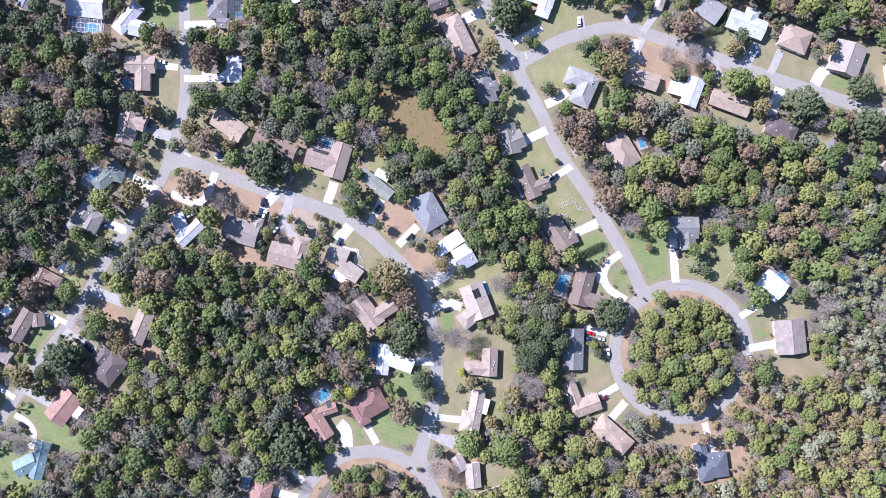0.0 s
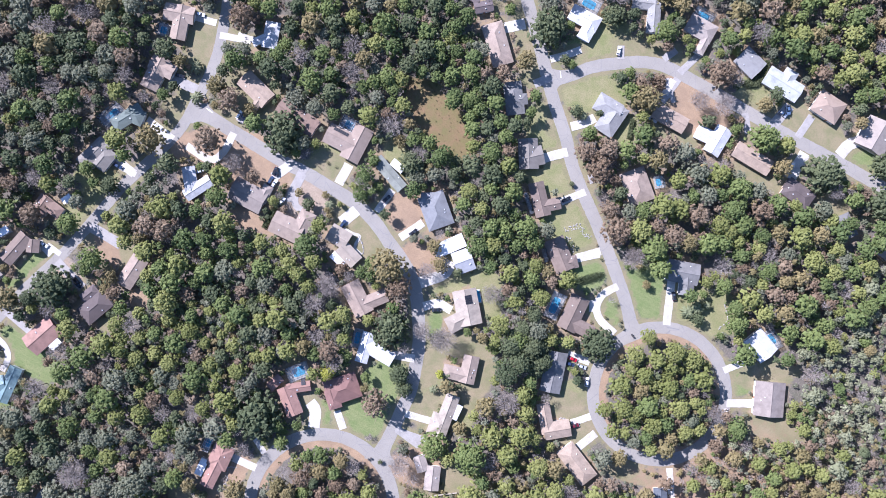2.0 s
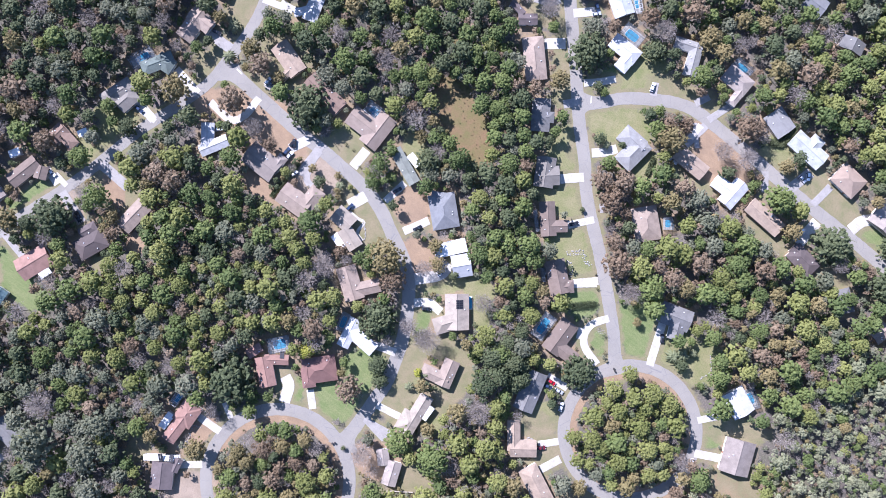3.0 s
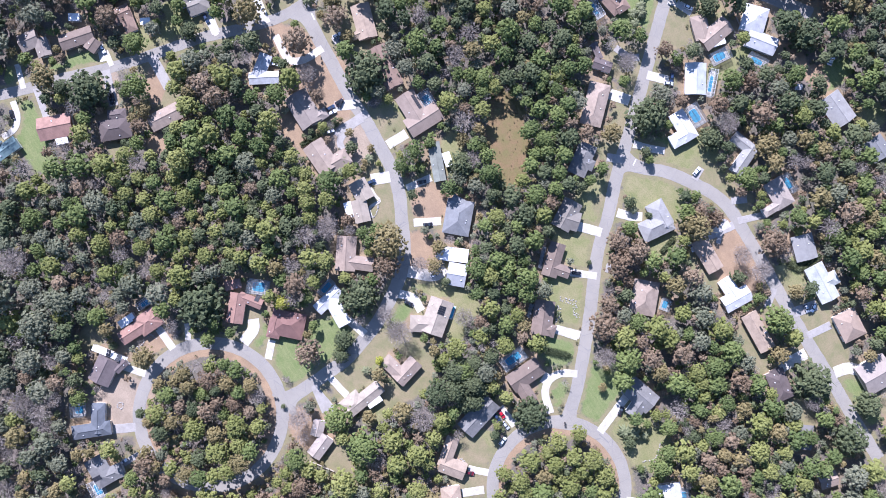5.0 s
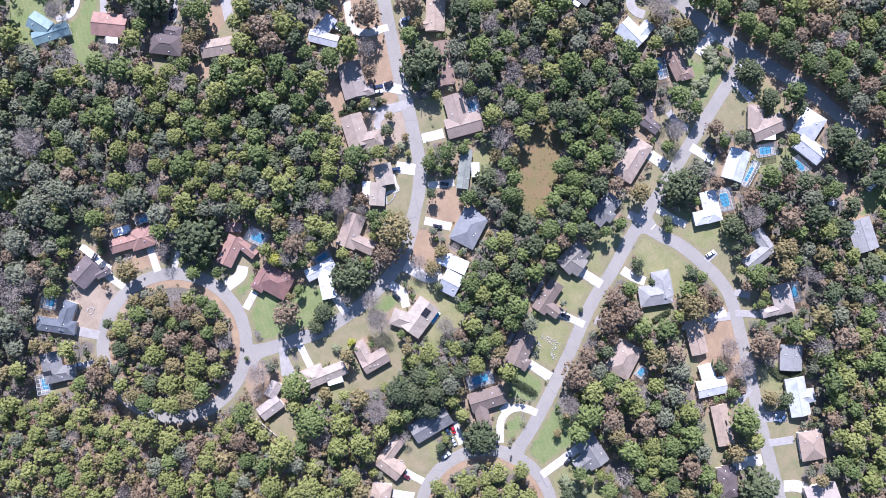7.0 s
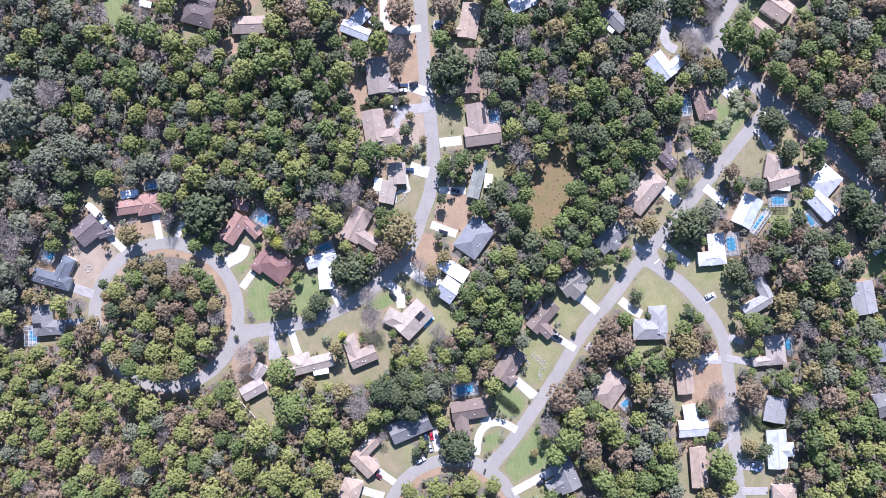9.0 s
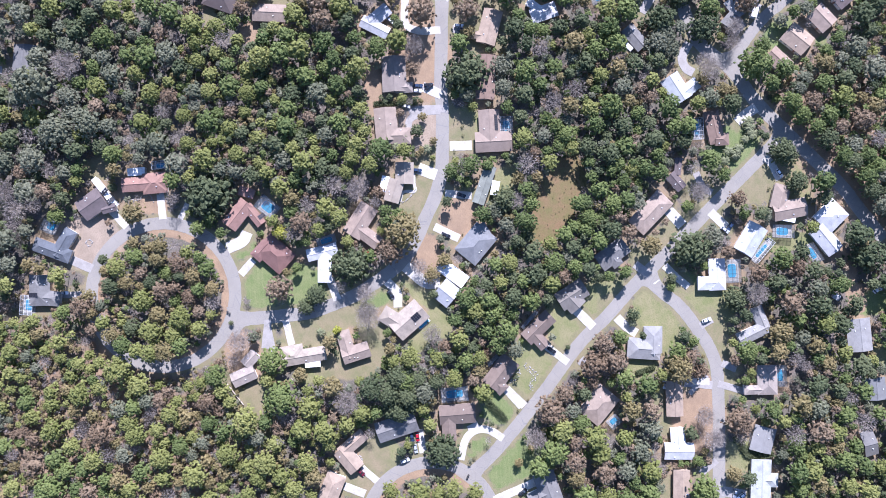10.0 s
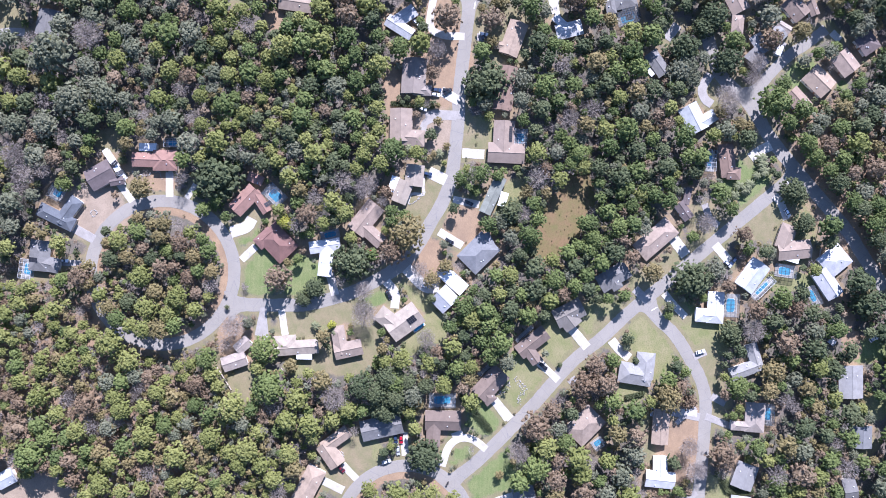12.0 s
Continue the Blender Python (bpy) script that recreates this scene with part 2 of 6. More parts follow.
def strip(name, line, width, z, material, ragged=0.12, loop=False, flared=(0, 0)):
    """A paved strip with slightly broken edges, a few centimetres thick."""
    v, f = [], []
    rows = len(line)
    for i, q in enumerate(line):
        a, c = (line[i - 1], line[(i + 1) % rows]) if loop else (line[max(i - 1, 0)], line[min(i + 1, rows - 1)])
        d = (c - a).normalized()
        side = Vector((-d.y, d.x))
        for s in (1, -1):
            w = width / 2 + random.uniform(-ragged, ragged)
            for on, end in zip(flared, (line[0], line[-1])):
                away = max((q - end).length - 2.5, 0)
                w += on * 4.5 * math.exp(-away / 2.2)
            e, o = q + side * s * w, q + side * s * (w + 0.12)
            v += [(o.x, o.y, -0.1), (e.x, e.y, z)]
    for i in range(rows if loop else rows - 1):
        a, c = 4 * i, 4 * ((i + 1) % rows)
        f += [(a, a + 1, c + 1, c), (a + 1, a + 3, c + 3, c + 1), (a + 3, a + 2, c + 2, c + 3)]
    return tagged(new(name, mesh(name, v, f, material)), kind="structure")


# ---- ground, roads and drives ----
OPEN = []      # ellipses of open ground: x, y, rx, ry, turn
PAVED = []     # paved lines: points, half width
BUILT = []     # roofs: x, y, half length, half width, turn


def lawn(cover, x, y, rx, ry, turn):
    OPEN.append((cover, x, y, rx, ry, radians(turn)))


def road(name, width, points, flared=(0, 0)):
    """A road; an end that meets another road may widen to it."""
    line = smooth_path(points, 1.5)
    PAVED.append((line, width / 2))
    strip(name, line, width, 0.03 + 0.004 * len(PAVED), ASPHALT, flared=flared)


def ring_road(name, ring):
    x, y, r, width = ring
    line = [Vector((x + r * math.cos(a), y + r * math.sin(a))) for a in np.linspace(0, math.tau, 100, endpoint=False)]
    PAVED.append((line + line[:1], width / 2))
    strip(name, line, width, 0.03 + 0.004 * len(PAVED), ASPHALT, loop=True)


def drive(kind, width, points):
    line = smooth_path(points, 1.2)
    PAVED.append((line, width / 2))
    ob = strip("driveway", line, width, 0.075 + 0.0006 * len(PAVED), CONCRETE if kind == "concrete" else OLD_CONCRETE, 0.08)
    tagged(ob, "pale concrete driveway" if kind == "concrete" else "stained grey concrete driveway", "driveway")


road("road_1", 6.3, [(-7.6, 185.0), (-4.3, 178.4), (0.1, 169.0), (7.9, 152.7), (16.9, 133.9), (27.4, 112.6), (39.5, 86.6), (49.5, 68.4), (58.4, 49.7), (76.1, 23.4), (93.2, -4.9), (99.8, -18.8), (104.6, -26.4)], (1, 1))
road("road_3", 6.2, [(35.5, 93.2), (39.4, 95.3), (46.9, 98.4), (57.3, 104.6), (70.0, 108.8), (81.0, 111.5), (92.3, 111.6), (109.8, 106.5), (125.2, 101.3), (139.0, 96.3), (164.4, 87.4), (186.8, 80.5), (204.0, 74.6), (232.8, 65.5)], (1, 0))
road("road_4", 6.5, [(-136.0, 46.6), (-125.9, 42.9), (-112.4, 37.8), (-98.7, 32.7), (-87.0, 28.3), (-76.0, 25.3), (-65.8, 21.6), (-48.7, 15.0), (-37.0, 7.6), (-27.6, -1.5), (-19.0, -9.4), (-11.9, -18.7), (-7.5, -30.0), (-3.5, -47.2), (-2.7, -59.6), (-3.0, -72.4), (-5.3, -82.8), (-8.6, -95.9), (-11.2, -105.2), (-11.8, -111.3)], (1, 1))
road("road_2", 5.4, [(-130.7, 142.6), (-130.4, 114.2), (-129.8, 91.5), (-130.7, 71.6), (-135.5, 53.1), (-141.1, 36.1), (-152.5, 18.2), (-165.2, 0.6), (-176.6, -19.3), (-187.9, -37.7), (-203.5, -59.0), (-216.2, -78.3), (-233.2, -101.6), (-247.4, -124.2)])
road("road_5", 6.6, [(60.3, 212.8), (43.3, 207.0), (27.7, 201.8), (14.6, 195.6), (-1.8, 187.4), (-17.5, 179.7), (-29.1, 174.8), (-40.9, 171.3), (-50.1, 167.5), (-56.8, 162.9), (-65.0, 158.6), (-75.5, 157.3), (-84.5, 157.0), (-94.5, 158.2)])
road("road_6", 5.4, [(-49.0, 170.1), (-58.1, 181.5), (-65.4, 193.7), (-69.2, 203.9), (-74.2, 215.8)], (1, 0))
ring_road("road_7", (120.6, -51.2, 33.5, 6.0))
ring_road("road_8", (-36.1, -138.5, 36.2, 6.2))
RINGS = [(120.6, -51.2, 33.5, 6.0), (-36.1, -138.5, 36.2, 6.2)]

drive("concrete", 3.7, [(-114.7, 38.1), (-118.1, 27.6), (-124.1, 22.7), (-136.9, 27.3)])
drive("concrete", 4.8, [(-83.8, 27.6), (-90.9, 19.9)])
drive("oldconcrete", 4.0, [(-76.3, 27.9), (-80.2, 14.9), (-80.4, 9.2)])
drive("oldconcrete", 3.4, [(-70.9, 5.3), (-77.4, 8.4), (-78.1, 17.3), (-76.4, 24.2)])
drive("concrete", 4.8, [(-58.0, 22.7), (-54.6, 33.3)])
drive("concrete", 3.7, [(-36.4, 12.5), (-30.7, 24.7)])
drive("concrete", 5.7, [(-46.6, 11.4), (-52.8, 4.0)])
drive("concrete", 4.0, [(-22.4, 1.7), (-12.5, 11.4)])
drive("concrete", 5.7, [(-8.5, -18.7), (2.3, -12.2), (5.1, -5.1)])
drive("concrete", 4.3, [(-4.5, -30.1), (2.3, -27.3), (9.7, -29.3)])
drive("concrete", 4.0, [(-4.0, -56.8), (-15.6, -56.8)])
drive("concrete", 5.7, [(-47.4, -100.3), (-48.3, -91.7), (-51.7, -88.0)])
drive("concrete", 3.7, [(-32.7, -98.3), (-37.5, -89.8)])
drive("concrete", 3.4, [(-3.4, -84.9), (9.4, -86.1)])
drive("oldconcrete", 3.7, [(-6.2, -93.2), (6.5, -99.4)])
drive("concrete", 3.4, [(-133.5, 90.9), (-146.0, 92.0)])
drive("concrete", 3.4, [(-130.7, 85.2), (-114.8, 85.2)])
drive("concrete", 4.0, [(-130.7, 112.2), (-111.9, 112.8)])
drive("oldconcrete", 5.1, [(-136.9, 56.0), (-151.1, 59.4)])
drive("oldconcrete", 3.7, [(-113.1, 44.1), (-109.9, 52.0)])
drive("concrete", 4.3, [(-144.3, 29.0), (-159.0, 36.4)])
drive("concrete", 4.3, [(-160.1, 8.5), (-170.9, 13.9)])
drive("concrete", 3.7, [(-193.6, -39.2), (-202.1, -33.5)])
drive("oldconcrete", 5.1, [(-177.1, -21.6), (-160.1, -27.8)])
drive("oldconcrete", 4.5, [(-190.2, -42.0), (-175.1, -52.8)])
drive("oldconcrete", 3.4, [(-210.6, -71.8), (-196.9, -79.5)])
drive("concrete", 3.1, [(-215.1, -84.5), (-208.3, -88.8), (-205.4, -94.5), (-207.1, -101.6)])
drive("concrete", 3.7, [(77.9, 12.5), (67.1, 8.0)])
drive("concrete", 3.7, [(89.9, -1.7), (83.3, -7.4), (81.3, -13.6), (84.2, -19.9), (92.7, -25.6)])
drive("concrete", 5.7, [(81.9, -13.6), (77.6, -14.2)])
drive("concrete", 4.0, [(117.7, -16.5), (116.0, 6.3)])
drive("concrete", 3.4, [(150.2, -33.6), (161.6, -26.4)])
drive("concrete", 4.0, [(154.7, -49.5), (168.4, -47.2)])
drive("concrete", 4.0, [(92.7, -76.7), (85.3, -85.3)])
drive("concrete", 3.4, [(88.7, -68.8), (79.6, -73.9)])
drive("concrete", 3.1, [(132.5, -87.0), (136.5, -101.8)])
drive("concrete", 3.7, [(83.1, -42.0), (71.4, -40.0)])
drive("oldconcrete", 3.7, [(165.0, 88.8), (170.2, 100.7)])
drive("concrete", 5.7, [(187.3, 83.7), (191.5, 90.2), (198.7, 93.9)])
drive("concrete", 5.7, [(170.2, 81.7), (165.0, 67.4)])
drive("oldconcrete", 5.1, [(150.8, 91.1), (158.2, 103.6)])
drive("oldconcrete", 4.0, [(100.3, 106.6), (94.2, 93.6)])
drive("concrete", 3.7, [(-72.2, -125.8), (-85.5, -122.6)])
drive("concrete", 3.4, [(-74.5, -144.5), (-87.6, -150.0)])
drive("oldconcrete", 4.5, [(-60.6, -167.9), (-69.7, -177.4)])
drive("oldconcrete", 2.8, [(-49.2, -172.9), (-53.9, -188.5)])
drive("concrete", 2.8, [(-69.5, -117.6), (-75.3, -111.4)])
drive("oldconcrete", 2.3, [(94.7, 105.8), (100.4, 94.4)])
drive("oldconcrete", 2.8, [(-6.8, -93.6), (11.4, -96.3)])
drive("oldconcrete", 3.4, [(100.5, 109.5), (109.3, 121.8)])
drive("oldconcrete", 3.4, [(136.6, 95.9), (140.3, 85.9)])
drive("oldconcrete", 4.0, [(-173.8, -193.3), (-172.5, -183.4), (-170.3, -176.6)])
drive("concrete", 1.4, [(-51.5, 1.3), (-46.5, -0.6), (-42.5, -1.4), (-44.1, -7.0), (-40.1, -10.4)])
drive("concrete", 2.6, [(-196.6, -34.8), (-189.1, -38.3)])
drive("concrete", 2.8, [(-225.8, -69.0), (-215.2, -76.2)])
drive("concrete", 2.6, [(-168.2, 10.8), (-159.2, 8.1)])
drive("concrete", 2.8, [(-121.8, 87.3), (-114.8, 86.1), (-107.3, 87.1)])
drive("concrete", 4.6, [(40.9, 54.5), (52.4, 60.0)])
drive("concrete", 3.6, [(53.7, 34.6), (65.0, 41.9)])
drive("concrete", 4.4, [(51.7, 72.8), (57.5, 75.5), (62.7, 79.5)])
drive("concrete", 4.0, [(66.7, 8.2), (78.1, 13.9)])
drive("concrete", 3.8, [(0.9, 170.2), (5.3, 172.4), (14.1, 173.5)])
drive("concrete", 4.4, [(17.6, 135.1), (27.6, 140.1)])
drive("concrete", 5.4, [(9.6, 115.5), (19.4, 119.6)])
drive("concrete", 5.0, [(-24.1, 174.7), (-22.5, 168.2), (-20.3, 163.0)])
drive("oldconcrete", 3.4, [(70.2, 110.9), (69.0, 117.7)])
drive("oldconcrete", 4.4, [(-66.3, 153.9), (-60.5, 148.1), (-55.0, 148.0), (-51.2, 150.8)])
drive("oldconcrete", 4.6, [(-94.4, 143.8), (-88.5, 136.6)])
drive("concrete", 3.6, [(35.2, 104.3), (42.8, 108.0), (49.5, 112.0)])
drive("oldconcrete", 3.4, [(-3.5, 135.0), (4.8, 136.0), (8.8, 139.3)])
drive("oldconcrete", 5.0, [(-67.8, 188.9), (-71.2, 190.9), (-73.5, 193.1)])
drive("concrete", 3.6, [(-67.0, 221.2), (-72.0, 218.2)])
drive("oldconcrete", 4.2, [(29.5, 90.5), (37.6, 95.6)])
drive("oldconcrete", 3.0, [(67.9, 46.8), (65.9, 51.0)])
drive("oldconcrete", 3.6, [(91.3, 114.9), (96.6, 120.8)])
drive("concrete", 3.4, [(98.1, 105.8), (95.2, 97.7)])
lawn("straw", 60.4, 188.6, 4.6, 4.6, 0)
lawn("straw", 69.9, 190.2, 4.6, 4.6, 0)
lawn("straw", 80.2, 190.1, 4.6, 4.6, 0)
lawn("straw", 86.0, 189.5, 4.6, 4.6, 0)
lawn("green", -200.1, -44.9, 8.5, 4.0, 41)
lawn("green", -208.7, -57.9, 4.0, 2.8, 41)
lawn("olive", -177.1, -5.6, 4.5, 10.2, 41)
lawn("dry", -166.5, 1.0, 4.5, 4.0, 41)
lawn("olive", -183.3, -18.3, 4.0, 6.2, 41)
lawn("dirt", -183.7, -46.7, 5.1, 9.7, 41)
lawn("straw", -166.0, -31.4, 4.5, 9.7, 41)
lawn("green", -223.7, -75.8, 3.4, 5.7, 41)
lawn("green", -207.6, -82.4, 4.0, 4.0, 41)
lawn("meadow", -14.5, 64.5, 26.0, 10.6, 138)
lawn("meadow", -19.5, 75.5, 8.0, 5.5, 150)
lawn("meadow", -29.5, 77.0, 7.5, 4.0, 140)
lawn("dry", 22.7, 108.1, 5.7, 11.9, 25)
lawn("dry", 27.9, 93.8, 8.5, 5.1, 0)
lawn("olive", 41.5, 69.4, 11.4, 13.6, 25)
lawn("olive", 52.0, 47.5, 13.6, 8.5, 25)
lawn("olive", 59.7, 25.6, 13.6, 9.7, 20)
lawn("olive", 69.0, 17.5, 7.0, 7.0, 20)
lawn("green", 73.4, 2.9, 10.2, 9.7, 20)
lawn("green", 89.3, -15.6, 5.7, 6.8, 20)
lawn("olive", 59.2, 90.2, 16.5, 12.5, 0)
lawn("olive", 79.6, 75.9, 5.7, 8.5, 0)
lawn("green", 107.5, -2.8, 16.5, 11.4, -30)
lawn("olive", 138.8, -5.7, 17.6, 11.9, 0)
lawn("olive", 125.1, -3.7, 8.5, 11.4, 0)
lawn("dry", 172.4, -31.3, 15.6, 7.1, 20)
lawn("green", 159.3, -38.7, 6.2, 6.2, 0)
lawn("dry", 177.2, -57.7, 17.0, 5.1, 0)
lawn("green", 54.9, 110.9, 12.8, 10.2, 0)
lawn("olive", 66.3, 121.5, 7.1, 8.5, 0)
lawn("straw", 99.0, 101.6, 9.1, 5.7, 0)
lawn("straw", 114.6, 93.9, 15.6, 13.1, -20)
lawn("olive", 138.8, 108.1, 8.0, 12.5, -15)
lawn("dry", 176.4, 93.9, 11.9, 8.0, -25)
lawn("dry", 157.4, 98.7, 7.4, 11.4, -25)
lawn("green", 205.8, 81.7, 14.2, 6.2, -15)
lawn("dry", 218.0, 93.9, 6.2, 11.4, -20)
lawn("dry", 91.0, 116.6, 9.7, 6.8, 0)
lawn("dry", 188.7, 56.1, 9.7, 6.8, -30)
lawn("dry", 147.4, 64.6, 14.2, 4.5, -15)
lawn("dry", 212.9, 56.1, 8.5, 5.7, 0)
lawn("green", -142.0, 118.5, 9.1, 8.5, 0)
lawn("green", -124.1, 118.5, 4.5, 7.4, 0)
lawn("dry", -139.2, 78.7, 7.4, 13.1, 0)
lawn("dry", -153.9, 102.3, 8.0, 4.5, 20)
lawn("dry", -144.8, 45.4, 8.0, 6.2, 0)
lawn("straw", -102.8, 26.1, 21.3, 12.8, -20)
lawn("straw", -126.9, 34.1, 8.5, 4.0, 0)
lawn("dry", -111.3, 57.4, 14.2, 17.0, -30)
lawn("olive", -64.2, 33.0, 10.2, 8.0, -15)
lawn("dirt", -72.2, 11.9, 10.8, 11.4, -10)
lawn("dry", -58.2, 11.4, 14.2, 4.5, -20)
lawn("dry", -41.5, 0.0, 14.8, 14.8, 0)
lawn("straw", -22.7, 14.2, 10.8, 8.5, -40)
lawn("straw", -10.2, -7.4, 10.8, 8.5, -40)
lawn("olive", 6.5, -16.5, 11.4, 4.0, 25)
lawn("olive", -29.0, 40.4, 12.8, 5.7, -40)
lawn("green", -14.8, -70.4, 11.4, 11.9, 0)
lawn("green", -24.7, -90.9, 14.2, 9.1, 0)
lawn("green", -45.4, -93.7, 5.7, 7.4, 0)
lawn("olive", 6.8, -70.5, 7.4, 10.8, 0)
lawn("dry", 5.1, -56.3, 5.7, 14.2, 0)
lawn("olive", 25.6, -81.8, 5.1, 9.1, 0)
lawn("dry", 19.3, -45.5, 12.8, 6.2, 0)
lawn("straw", 6.5, -110.8, 12.8, 9.1, 0)
lawn("dry", 25.6, -110.8, 8.0, 9.7, 0)
lawn("green", 0.0, -36.9, 6.2, 7.4, 0)
lawn("olive", 22.7, -11.4, 9.1, 5.7, 0)
lawn("olive", 28.4, -22.7, 4.5, 9.1, 30)
lawn("dry", 74.8, -65.4, 9.7, 7.4, 0)
lawn("olive", 79.6, -56.8, 8.0, 5.1, 0)
lawn("dry", 83.3, -79.6, 8.5, 4.0, 30)
lawn("dry", 113.2, -93.2, 17.0, 4.5, -10)
lawn("straw", 147.3, -99.5, 4.0, 10.2, 0)
lawn("olive", 70.5, -41.5, 6.8, 5.1, 0)
lawn("green", -192.1, -93.6, 17.6, 7.4, -20)
lawn("green", -212.8, -110.6, 15.3, 12.5, 0)
lawn("green", -199.2, -51.1, 9.1, 6.2, 0)
lawn("olive", -173.2, -2.8, 10.8, 11.4, -45)
lawn("olive", -182.3, 4.0, 7.4, 5.7, 0)
lawn("dry", -163.8, -32.4, 11.9, 4.0, -20)
lawn("olive", -187.3, -17.0, 8.0, 4.5, 0)
lawn("straw", -145.4, -51.1, 5.7, 7.4, 0)
lawn("dry", -158.1, -68.1, 6.2, 4.5, 0)
lawn("straw", -139.1, 25.6, 5.1, 8.0, 0)
lawn("dirt", -73.7, -164.7, 16.5, 13.1, 76)
lawn("straw", -81.0, -128.1, 10.2, 4.5, 76)
lawn("dry", -107.2, -148.1, 8.5, 5.7, 76)
lawn("dry", -50.3, -203.5, 11.4, 3.4, 76)
lawn("dirt", 55.8, -221.6, 15.3, 10.8, 76)
lawn("dirt", 49.9, -240.9, 8.5, 6.2, 76)
lawn("dry", -177.6, -182.1, 7.4, 9.7, 76)
lawn("dry", 13.5, 166.6, 11.9, 11.4, 76)
lawn("dry", 13.2, 153.9, 10.2, 7.4, 106)
lawn("dry", 2.7, 131.5, 9.1, 7.4, 106)
lawn("dry", 14.6, 132.4, 10.2, 6.2, 111)
lawn("green", -9.2, 157.2, 13.6, 11.4, 106)
lawn("olive", 18.3, 174.2, 13.6, 17.6, 76)
lawn("olive", 58.7, 114.7, 13.1, 9.7, 76)
lawn("olive", 61.4, 127.9, 8.5, 5.7, 76)
lawn("green", 87.9, 196.9, 10.2, 6.2, 76)
lawn("olive", 116.1, 193.4, 7.4, 7.4, 76)
lawn("green", -54.3, 198.1, 7.4, 9.7, 46)
lawn("dry", -60.4, 161.8, 5.7, 8.5, 76)
lawn("dry", -53.6, 154.3, 6.2, 6.2, 76)
lawn("straw", -36.0, 161.6, 7.4, 4.0, 76)
lawn("dry", 76.5, 116.1, 6.8, 11.9, 76)
lawn("dry", 133.9, 183.1, 7.4, 5.7, 76)
lawn("green", -44.4, 216.8, 2.8, 2.8, 76)
lawn("dry", 103.9, 88.3, 17.0, 17.0, 76)
lawn("olive", 44.4, 164.7, 17.0, 4.5, 76)
lawn("straw", -99.3, -3.6, 4.5, 11.4, 76)
lawn("straw", -126.4, 27.9, 7.4, 11.4, 76)
lawn("dry", -64.4, 31.4, 6.8, 8.5, 76)
lawn("olive", -49.3, -94.6, 4.0, 4.5, 76)
lawn("dry", -63.0, -67.9, 3.4, 2.8, 76)
lawn("dry", 28.8, -61.7, 17.0, 7.4, 76)
lawn("dry", 9.6, -80.2, 11.4, 8.5, 76)
lawn("dry", 209.8, 100.4, 5.7, 17.0, 65)
lawn("olive", 36.9, 52.7, 11.4, 11.4, 76)
lawn("dry", 45.1, 73.9, 8.5, 5.7, 76)
lawn("green", -200.2, -90.6, 8.5, 11.4, 46)
lawn("green", -171.3, -4.5, 8.5, 5.7, 46)
lawn("dry", -165.0, -30.4, 11.4, 11.4, 46)
lawn("green", -198.7, -44.7, 8.5, 5.7, 46)

BRUSH = (("straw", 178, -108, 80, 55, -20), ("straw", 45, -195, 120, 75, 20), ("dry", 30, -118, 45, 22, 0), 
         ("straw", 10, 215, 70, 40, 20), ("dry", 200, -60, 40, 20, 0))

def paved_distance(x, y, reach, least=0.0):
    """How far the points lie from the nearest paved edge, up to a reach."""
    best = np.full(x.shape, float(reach))
    for pts, half in PAVED:
        if half < least:
            continue
        for a, c in zip(pts[:-1], pts[1:]):
            near = (np.abs(x - a.x) < reach + 6) & (np.abs(y - a.y) < reach + 6)
            if near.any():
                px, py = x[near] - a.x, y[near] - a.y
                ex, ey = c.x - a.x, c.y - a.y
                t = np.clip((px * ex + py * ey) / (ex * ex + ey * ey + 1e-9), 0, 1)
                best[near] = np.minimum(best[near], np.hypot(px - t * ex, py - t * ey) - half)
    return best


def fill(me, verts, faces):
    """Puts vertices and faces, all with the same number of corners, into a mesh at once."""
    me.vertices.add(len(verts))
    me.vertices.foreach_set("co", np.asarray(verts, np.float32).ravel())
    me.loops.add(faces.size)
    me.loops.foreach_set("vertex_index", faces.astype(np.int32).ravel())
    me.polygons.add(len(faces))
    me.polygons.foreach_set("loop_start", np.arange(0, faces.size, faces.shape[1], dtype=np.int32))
    me.update(calc_edges=True)


# ---- houses ----
EAVE, PITCH = 2.7, 0.29


def roof_shape(form, length, width, low, rise):
    """A roof with its fascia: hipped at both ends, at the free end alone, or gabled."""
    a, c, fascia = length / 2, width / 2, 0.22
    near, far = (c if form == "hip" else 0.0), (0.0 if form == "gable" else c)
    v = [(-a, -c, low), (a, -c, low), (a, c, low), (-a, c, low), (-a + near, 0, low + rise), (a - far, 0, low + rise)]
    v += [(x, y, z - fascia) for x, y, z in v[:4]]
    f = [(0, 1, 5, 4), (2, 3, 4, 5), (1, 2, 5), (3, 0, 4), (6, 7, 1, 0), (7, 8, 2, 1), (8, 9, 3, 2), (9, 6, 0, 3), (9, 8, 7, 6)]
    return v, f


def wall_shape(form, length, width, high, rise):
    a, c = length / 2 - 0.55, width / 2 - 0.55
    v, f = box(2 * a, 2 * c, high)
    if form == "gable":
        v += [(-a, 0, high + rise * 0.86), (a, 0, high + rise * 0.86)]
        f = [q for q in f if q != (4, 5, 6, 7)] + [(4, 7, 8), (5, 9, 6), (4, 8, 9, 5), (6, 9, 8, 7)]
    return v, f


def window_mesh():
    return mesh("window", *joined(box(1.5, 0.14, 0.09, z=0), box(1.5, 0.14, 0.09, z=1.11), box(0.09, 0.14, 1.02, -0.705, z=0.09),
                                  box(0.09, 0.14, 1.02, 0.705, z=0.09), box(0.06, 0.1, 1.02, z=0.09)), WHITE)


